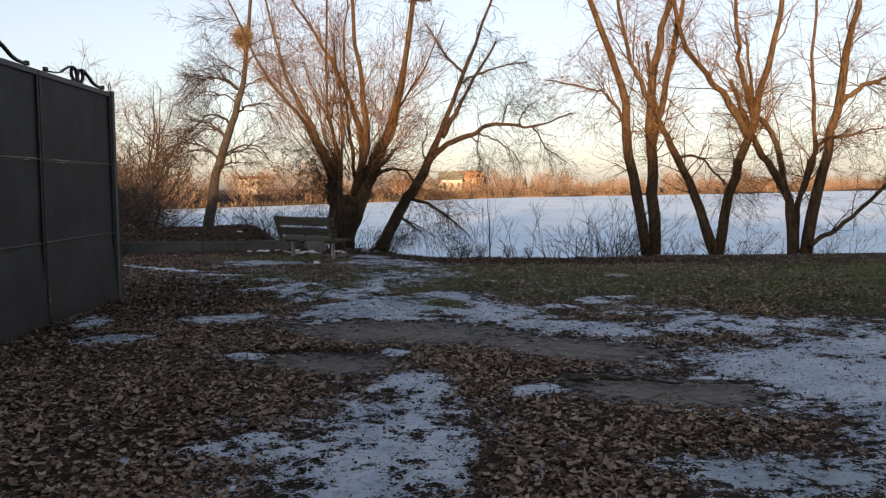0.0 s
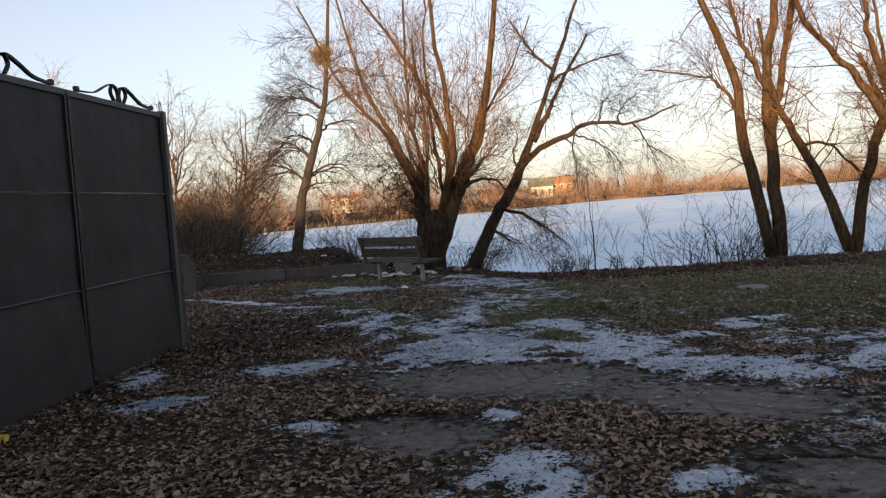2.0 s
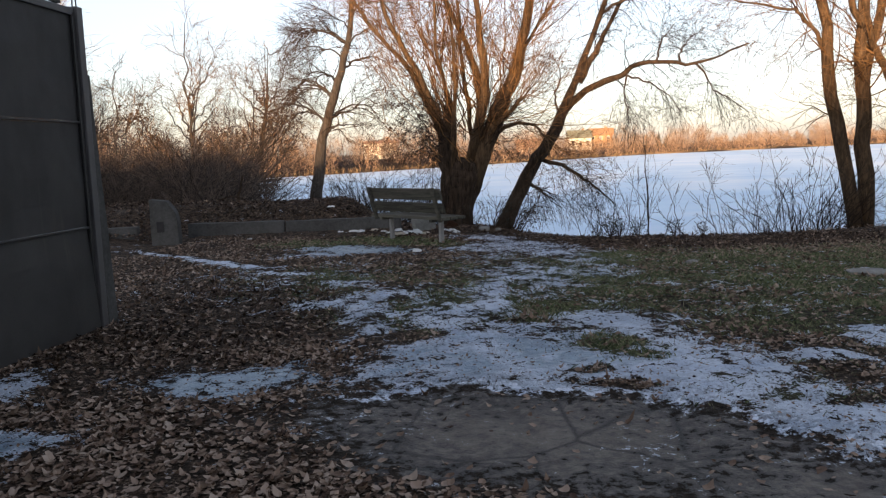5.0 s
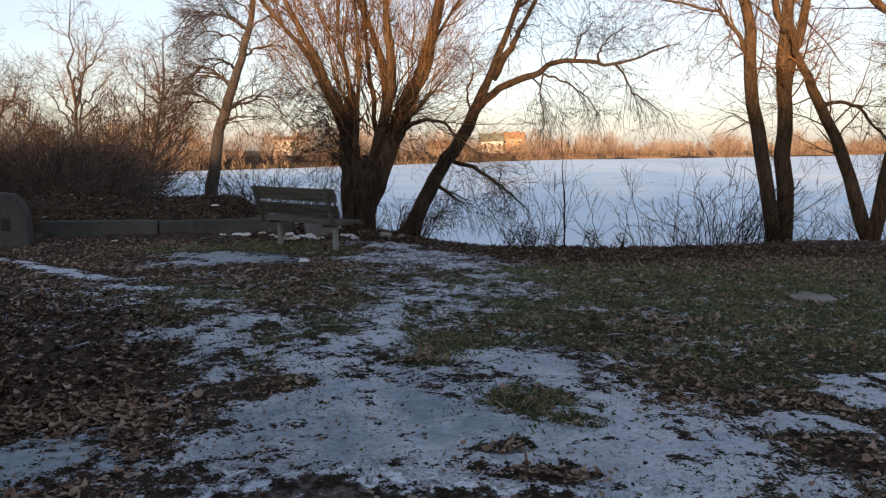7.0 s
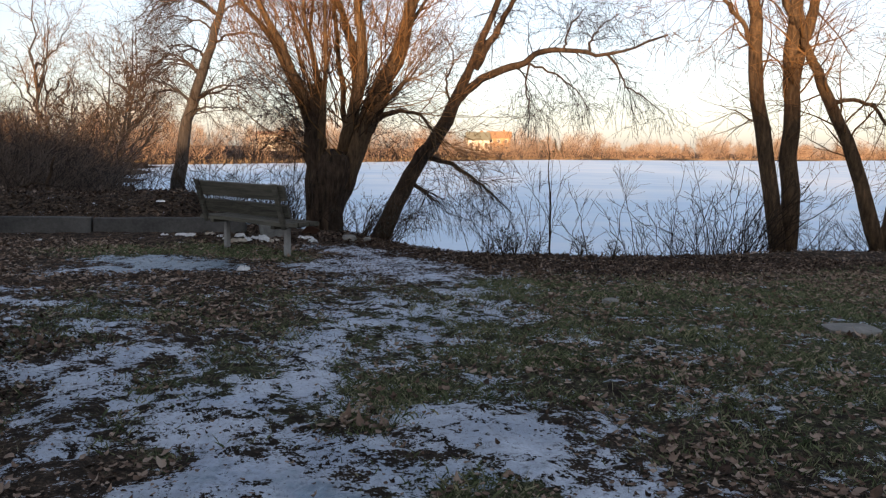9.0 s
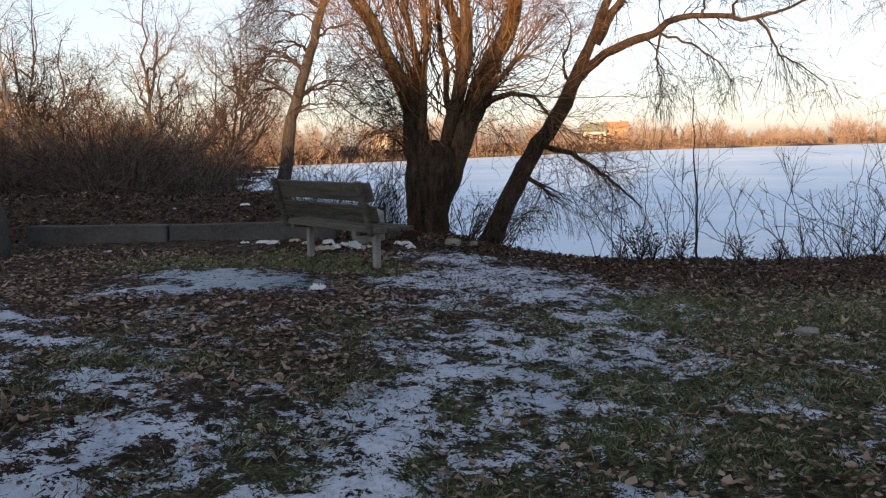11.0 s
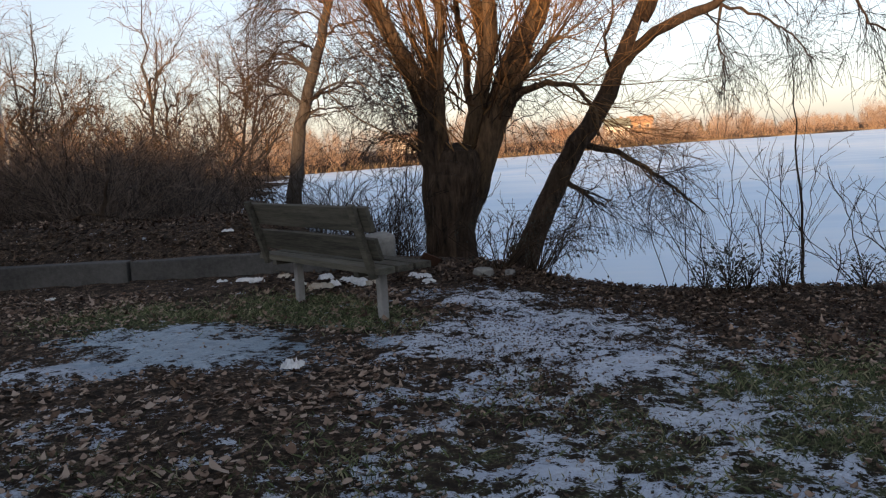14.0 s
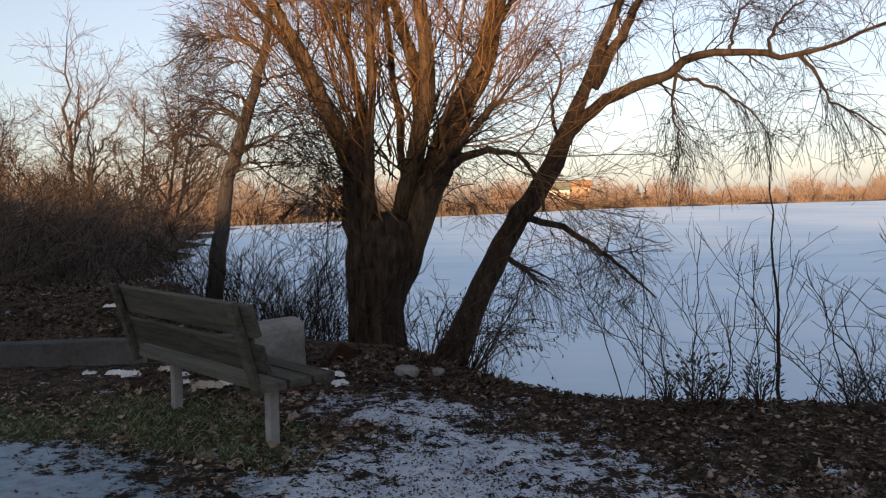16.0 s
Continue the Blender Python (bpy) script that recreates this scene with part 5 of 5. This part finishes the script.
# ---------------------------------------------------------------- bench
def bench():
    b = thing("park_bench", "weathered grey plank bench on two posts, facing the lake", "bench", (-2.2, 18.1, float(height(-2.2, 18.1))), -42.0)
    for k, (y, w) in enumerate(((-0.13, 0.15), (0.04, 0.15), (0.21, 0.15))):
        part("seat_plank", box(0.02, y, 0.43, 1.92, w, 0.05, 0.006, 0.004, k), WOOD, b)
    for k, (z, h) in enumerate(((0.60, 0.17), (0.825, 0.19))):
        bm = box(0, 0, 0, 1.92, 0.04, h, 0.006, 0.004, 5 + k)
        bmesh.ops.rotate(bm, cent=(0, 0, 0), matrix=Matrix.Rotation(radians(16), 3, "X"), verts=bm.verts)
        bmesh.ops.translate(bm, vec=(0.06, -0.185 - (z - 0.5) * 0.28, z), verts=bm.verts)
        part("back_plank", bm, WOOD, b)
    for x in (-0.66, 0.66):
        part("leg", box(x, 0.03, 0.2, 0.066, 0.066, 0.45, 0.008, 0.003, 2), PALE_CONCRETE, b, "pale concrete post")
        part("cross_beam", box(x, 0.03, 0.385, 0.07, 0.46, 0.045, 0.005), WOOD, b)
        x *= 1.27
        bm = box(0, 0, 0, 0.07, 0.045, 0.58, 0.006)
        bmesh.ops.rotate(bm, cent=(0, 0, 0), matrix=Matrix.Rotation(radians(16), 3, "X"), verts=bm.verts)
        bmesh.ops.translate(bm, vec=(x + 0.06, -0.275, 0.655), verts=bm.verts)
        part("back_support", bm, WOOD, b)


bench()


# ---------------------------------------------------------------- concrete edging, blocks, stones
def beam(x0, y0, x1, y1, z0, z1, thick, seed):
    ln = math.hypot(x1 - x0, y1 - y0)
    ob = part("concrete_beam", box(0, 0, 0, ln, thick, z1 - z0, 0.015, 0.012, seed), CONCRETE)
    ob.matrix_world = pose((x0 + x1) / 2, (y0 + y1) / 2, (z0 + z1) / 2, 0, 0.8 if seed == 1 else -0.5, math.degrees(math.atan2(y1 - y0, x1 - x0)))
    tagged(ob, "old grey concrete beam holding back a heap of leaves", "kerb", "edging beams")


beam(-6.75, 19.32, -4.98, 19.68, -0.25, 0.17, 0.18, 1)
beam(-4.95, 19.72, -2.75, 20.02, -0.25, 0.155, 0.18, 2)
beam(-9.6, 18.7, -7.6, 19.0, -0.25, 0.16, 0.18, 3)


def end_block():
    bm = bmesh.new()
    prof = [(0.1, 0), (0.58, 0), (0.58, 0.45), (0.54, 0.62), (0.40, 0.82), (0.1, 0.86)]
    a = [bm.verts.new((x, -0.16, z)) for x, z in prof]
    c = [bm.verts.new((x, 0.16, z)) for x, z in prof]
    bm.faces.new(a)
    bm.faces.new(c[::-1])
    for i in range(6):
        j = (i + 1) % 6
        bm.faces.new((a[j], a[i], c[i], c[j]))
    bmesh.ops.recalc_face_normals(bm, faces=bm.faces[:])
    bmesh.ops.bevel(bm, geom=bm.edges[:], offset=0.01, segments=2, affect="EDGES")
    t = thing("concrete_block", "upright concrete block with a sloped shoulder and dark stains", "block", (-7.18, 18.5, -0.16), 14)
    part("body", bm, CONCRETE, t)
    # thin dark box standing just proud of the front face
    part("socket", box(0.27, -0.152, 0.36, 0.13, 0.03, 0.2, 0.012, 0.008, 7), IRON, t, "dark patch on the front of the block")


end_block()


def lump(name, x, y, z, sx, sy, sz, mat, label, category, seed, rough=0.25, turn=0, group=""):
    bm = bmesh.new()
    bmesh.ops.create_icosphere(bm, subdivisions=3, radius=1)
    for v in bm.verts:
        q = v.co.copy()
        v.co = Vector([math.copysign(abs(c) ** 0.6, c) for c in q])
        v.co *= 1 + rough * noise.noise(q * 1.7 + Vector((seed * 3.7, 1, 2))) + rough * 0.5 * noise.noise(q * 4.5 + Vector((seed, 5, 2)))
        v.co.x, v.co.y, v.co.z = v.co.x * sx, v.co.y * sy, v.co.z * sz
    ob = part(name, bm, mat)
    ob.matrix_world = pose(x, y, float(height(x, y)) + z, 0, 0, turn)
    tagged(ob, label, category, group)
    return ob


def crumple(name, x, y, z, sx, sy, sz, mat, label, category, seed, rough=0.25, turn=0, group=""):
    """A creased sheet, pulled up into sharp folds and ragged at its rim."""
    bm, n = bmesh.new(), 13
    bmesh.ops.create_grid(bm, x_segments=n, y_segments=n, size=1)
    for v in bm.verts:
        q = Vector((v.co.x * 1.7 + seed * 3.1, v.co.y * 1.7, seed * 1.3))
        fold = 1 - 2 * abs(noise.noise(q)) + 0.7 * (1 - 2 * abs(noise.noise(q * 2.3))) + 0.4 * noise.noise(q * 5.1)
        rim = max(abs(v.co.x), abs(v.co.y))
        edge = 1 - 0.35 * rough * abs(noise.noise(q * 1.9 + Vector((7, 3, 1)))) * 2
        dome = max(0.0, 1 - rim ** 2)
        v.co = Vector((v.co.x * sx * 1.15 * edge * (1.12 - 0.2 * rim), v.co.y * sy * 1.15 * edge * (1.12 - 0.2 * rim), sz * (0.1 + 0.95 * math.sqrt(dome) * max(0.0, fold - 0.25))))
        v.co += Vector(noise.noise_vector(q * 3.3)) * 0.2 * min(sx, sy)
    bmesh.ops.solidify(bm, geom=bm.faces[:], thickness=0.002)
    ob = part(name, bm, mat)
    ob.matrix_world = pose(x, y, float(height(x, y)) + z, 0, 0, turn)
    tagged(ob, label, category, group)
    return ob


ob = part("concrete_chunk", box(0, 0, 0.26, 0.38, 0.36, 0.58, 0.05, 0.04, 9), STONE)
ob.matrix_world = pose(-2.3, 20.05, -0.25, 6, -4, 24)
tagged(ob, "broken concrete block standing behind the bench", "block")
ob = part("rusty_plate", box(0, 0, 0.2, 0.22, 0.025, 0.36, 0.004, 0.01, 4), RUST)
ob.matrix_world = pose(-1.98, 20.45, -0.3, 30, 24, 40)
tagged(ob, "rusty metal plate leaning by a broken block", "scrap")
lump("stone_slab", 3.48, 13.72, 0.02, 0.2, 0.15, 0.04, STONE, "flat grey stone lying in the grass", "stone", 1, 0.15)
lump("stone", -1.12, 19.65, 0.03, 0.10, 0.07, 0.05, STONE, "rounded grey stone at the top of the slope", "stone", 2)
lump("stone", -0.86, 19.8, 0.02, 0.05, 0.045, 0.04, STONE, "small grey stone by the leaning tree", "stone", 5)
lump("stone", 1.82, 14.9, 0.015, 0.07, 0.05, 0.03, STONE, "pebble lying in the grass", "stone", 6)

# ---------------------------------------------------------------- litter
WHITE = "crumpled white plastic bag lying on the leaves"
crumple("plastic_cup", -1.86, 16.05, 0.035, 0.062, 0.05, 0.042, PLASTIC, "crumpled white plastic cup lying on leaves", "litter", 3, 0.35)
for k, (x, y, sx, sy, sz, turn) in enumerate([(-3.55, 19.42, 0.13, 0.045, 0.04, 4), (-3.82, 19.45, 0.07, 0.05, 0.03, 20), (-2.72, 19.5, 0.10, 0.07, 0.07, 0), (-2.5, 19.5, 0.09, 0.06, 0.045, 30), (-2.98, 19.4, 0.07, 0.05, 0.03, 60),
                                              (-1.70, 19.5, 0.10, 0.07, 0.04, 20), (-1.85, 19.7, 0.07, 0.05, 0.04, 70), (-4.35, 20.9, 0.09, 0.06, 0.03, 15), (-5.4, 18.9, 0.06, 0.05, 0.02, 0),
                                              (-2.36, 19.38, 0.12, 0.09, 0.09, 40), (-2.28, 19.2, 0.08, 0.06, 0.06, 80), (-2.55, 19.25, 0.07, 0.09, 0.06, 15), (-1.6, 19.2, 0.09, 0.05, 0.05, 50), (-3.4, 19.36, 0.1, 0.05, 0.05, 30), (-2.85, 19.15, 0.05, 0.04, 0.04, 0)]):
    crumple("plastic_bag", x, y, sz * 0.2, sx * 0.8, sy * 0.75, sz * 0.75, PLASTIC, WHITE, "litter", 10 + k, 0.45, turn, "litter by the bench")
for k, (x, y, sx, sy, sz, turn) in enumerate([(-2.66, 19.15, 0.12, 0.07, 0.045, 10), (-2.2, 19.35, 0.10, 0.08, 0.03, 40), (-3.2, 19.6, 0.08, 0.06, 0.03, 0)]):
    crumple("cardboard_scrap", x, y, sz * 0.2, sx, sy, sz, PAPER, "soggy crumpled cardboard among dead leaves", "litter", 30 + k, 0.4, turn, "litter by the bench")
ob = lump("plastic_bag", -3.75, 7.2, 0.03, 0.07, 0.05, 0.04, two_tone("yellow_plastic", (0.45, 0.32, 0.03), (0.62, 0.46, 0.06), 8.0, 0.5), "crumpled yellow wrapper lying on dead leaves", "litter", 51, 0.4)


def branch(x, y, z, pts, r, label, mat=BARK, seed=1):
    rng = np.random.RandomState(seed)
    P, R = limb(pts, r, r * 0.4, 14, r * 0.3, rng)
    ob = new("dead_branch", tube_mesh("dead_branch", [(P[None], R[None])], mat, 7, True))
    ob.matrix_world = pose(x, y, z)
    tagged(ob, label, "branch")


branch(-6.9, 22.3, 0.38, [(0, 0, -0.1), (0.08, 0, 0.25), (0.2, 0, 0.62)], 0.05, "broken dark branch sticking up from the leaf heap")
branch(-7.0, 22.2, 0.45, [(-0.3, 0, 0.02), (0.05, 0, 0.08), (0.4, 0.1, 0.0)], 0.025, "dead stick lying over the leaf heap", seed=2)
branch(1.5, 6.15, -0.085, [(-0.3, 0.05, 0.0), (0.1, 0.0, 0.015), (0.55, -0.1, 0.0)], 0.016, "wet stick lying across frozen mud", seed=3)
branch(-3.75, 8.75, -0.05, [(-0.25, -0.15, 0.0), (0.0, 0.1, 0.02), (0.2, 0.3, 0.01)], 0.02, "pale stick lying at the foot of the gate", BARK_PALE, 4)


# ---------------------------------------------------------------- dead leaves and grass
def scatter(rng, n, x0, x1, y0, y1, want):
    x, y = rng.uniform(x0, x1, n), rng.uniform(y0, y1, n)
    keep = rng.uniform(0, 1, n) < want(x, y)
    return x[keep], y[keep]


def leaf_chance(x, y):
    snow, mud, turf, ice = covers(x, y)
    fine = 0.5 + 0.5 * wave(x, y, 31, 5.0)
    c = (1 - 0.86 * smooth(0.35, 0.65, snow)) * (1 - 0.96 * smooth(0.3, 0.55, mud)) * (1 - 0.38 * smooth(0.4, 0.7, turf))
    return c * (0.28 + 0.72 * smooth(0.2, 0.75, fine))


def leaves(name, label, x, y, rng, size, mat=LEAF):
    n = len(x)
    z = height(x, y)
    snow, mud, turf, ice = covers(x, y)
    z = z + 0.02 * smooth(0.4, 0.8, snow) + 0.004 + rng.uniform(0, 0.022, n) * (snow < 0.4)
    s = rng.uniform(size[0], size[1], n) * (1 - 0.45 * smooth(0.3, 0.6, snow)) * rng.choice([1.0, 0.7, 1.2], n)
    a = rng.uniform(0, 6.28, n)
    ang = np.linspace(0, 2 * np.pi, 9)[:-1]
    shape = np.array([1.0, 0.66, 0.74, 0.58, 0.62, 0.58, 0.74, 0.66])
    u = np.cos(ang) * shape
    v = np.sin(ang) * shape * 0.9
    tilt, roll = rng.normal(0, 0.2, n), rng.normal(0, 0.2, n)
    cup = rng.normal(0.3, 0.5, n)
    U = u[None] * s[:, None] * 0.5 * (1 + rng.normal(0, 0.12, (n, 8)))
    Vv = v[None] * s[:, None] * 0.5 * (1 + rng.normal(0, 0.12, (n, 8)))
    Z = U * tilt[:, None] + Vv * roll[:, None] + cup[:, None] * (U ** 2 + Vv ** 2) / s[:, None] * 2
    X = x[:, None] + U * np.cos(a)[:, None] - Vv * np.sin(a)[:, None]
    Yy = y[:, None] + U * np.sin(a)[:, None] + Vv * np.cos(a)[:, None]
    ring = np.stack([X, Yy, z[:, None] + Z], 2)
    mid = np.stack([x, y, z - 0.003], 1)[:, None]
    V = np.concatenate([mid, ring], 1).reshape(-1, 3)
    k = np.arange(8)
    tri = np.stack([np.zeros(8, int), 1 + k, 1 + (k + 1) % 8], 1)
    F = (np.arange(n)[:, None, None] * 9 + tri[None]).reshape(-1, 3)
    tagged(new(name, mesh_of(name, V, F, mat)), label, "leaves", kind="stuff")


rng = np.random.RandomState(400)
def gate_shade(x, y):
    """The strip along the gate and beyond its post, where damp leaves also take the gate's shade into their colour."""
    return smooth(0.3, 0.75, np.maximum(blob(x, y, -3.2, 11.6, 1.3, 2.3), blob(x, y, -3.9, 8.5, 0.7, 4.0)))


x, y = scatter(rng, 34000, -5.0, -1.2, 3.0, 14.5, lambda a, b: leaf_chance(a, b) * gate_shade(a, b) * (a > -4.1 - 2 * (b > 11.4)))
leaves("dead_leaves", "damp fallen leaves, coloured darker for the shade at the gate foot", x, y, rng, (0.03, 0.07), DARK_LEAF)
x, y = scatter(rng, 105000, -4.1, 4.6, 3.0, 10.5, lambda a, b: leaf_chance(a, b) * (1 - 0.5 * gate_shade(a, b)))
leaves("dead_leaves", "brown fallen leaves strewn over the ground", x, y, rng, (0.028, 0.068))
x, y = scatter(rng, 62000, -6.5, 7.0, 10.5, 19.0, lambda a, b: leaf_chance(a, b) * (1 - 0.5 * gate_shade(a, b)) * (1 - 0.8 * smooth(bank_edge(a) - 2.6, bank_edge(a) - 1.4, b) * (a > -0.8)))
leaves("dead_leaves", "brown fallen leaves among thin grass", x, y, rng, (0.028, 0.07))
x, y = scatter(rng, 7000, -4.0, 6.0, -1.0, 3.0, leaf_chance)
leaves("dead_leaves", "brown fallen leaves at the start of the path", x, y, rng, (0.035, 0.085))
x, y = scatter(rng, 16000, 4.6, 14.0, 7.0, 22.0, leaf_chance)
leaves("dead_leaves", "brown fallen leaves on the grass near the bank trees", x, y, rng, (0.04, 0.09))
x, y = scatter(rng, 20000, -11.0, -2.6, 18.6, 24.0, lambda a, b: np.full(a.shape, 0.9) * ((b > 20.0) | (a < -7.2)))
leaves("leaf_heap", "heap of dark brown fallen leaves behind the concrete beams", x, y, rng, (0.04, 0.08), DARK_LEAF)
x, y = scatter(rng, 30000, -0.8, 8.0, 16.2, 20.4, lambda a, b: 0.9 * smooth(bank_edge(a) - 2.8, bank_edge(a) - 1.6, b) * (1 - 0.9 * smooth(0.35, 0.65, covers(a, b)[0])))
leaves("dead_leaves", "dark fallen leaves along the brink of the bank", x, y, rng, (0.024, 0.06), DARK_LEAF)
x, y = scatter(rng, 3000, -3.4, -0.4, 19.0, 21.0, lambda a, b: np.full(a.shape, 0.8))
leaves("dead_leaves", "fallen leaves round the foot of the willow", x, y, rng, (0.035, 0.08), DARK_LEAF)

x, y = scatter(rng, 26000, -2.0, 1.5, 15.2, 19.3, lambda a, b: smooth(0.35, 0.6, covers(a, b)[0]) * smooth(-0.35, 0.35, wave(a, b, 51, 4.0)) * (1 - 0.7 * covers(a, b)[3]))
leaves("leaf_bits", "dark leaf crumbs frozen into the trodden snow", x, y, rng, (0.016, 0.05), DARK_LEAF)
x, y = scatter(rng, 42000, -3.5, 5.0, 3.2, 15.2, lambda a, b: smooth(0.35, 0.6, covers(a, b)[0]) * 0.45 * smooth(-0.1, 0.45, wave(a, b, 52, 3.4)))
leaves("leaf_bits", "dark leaf crumbs scattered over the thin snow", x, y, rng, (0.02, 0.055), DARK_LEAF)


def grass(name, label, x, y, rng, tall):
    n = len(x)
    z = height(x, y)
    a = rng.uniform(0, 6.28, n)
    h = rng.uniform(tall[0], tall[1], n)
    lean = rng.normal(0, 0.7, (n, 2)) * h[:, None]
    w = 0.0024
    b1 = np.stack([x - np.cos(a) * w, y - np.sin(a) * w, z - 0.005], 1)
    b2 = np.stack([x + np.cos(a) * w, y + np.sin(a) * w, z - 0.005], 1)
    m1 = np.stack([x + lean[:, 0] * 0.4 + np.cos(a) * w * 0.8, y + lean[:, 1] * 0.4 + np.sin(a) * w * 0.8, z + h * 0.6], 1)
    t = np.stack([x + lean[:, 0], y + lean[:, 1], z + h], 1)
    V = np.stack([b1, b2, m1, t], 1).reshape(-1, 3)
    k = np.arange(n)[:, None] * 4
    F = np.concatenate([k + np.array([0, 1, 2]), k + np.array([0, 2, 3])])
    tagged(new(name, mesh_of(name, V, F, GRASS)), label, "grass", kind="stuff")


def grass_chance(x, y):
    snow, mud, turf, ice = covers(x, y)
    return smooth(0.25, 0.75, turf) * (1 - 0.92 * smooth(0.35, 0.65, snow)) * (1 - mud) * (0.15 + 0.85 * smooth(-0.2, 0.25, wave(x, y, 41, 4.2)))


x, y = scatter(rng, 800000, -5.0, 12.5, 8.0, 21.0, grass_chance)
grass("grass", "short worn dull-green grass", x, y, rng, (0.012, 0.046))
x, y = scatter(rng, 4500, -3.7, -1.3, 17.0, 19.2, lambda a, b: blob(a, b, -2.4, 18.1, 1.05, 0.4, -38))
grass("grass", "rough green grass under the bench", x, y, rng, (0.015, 0.05))
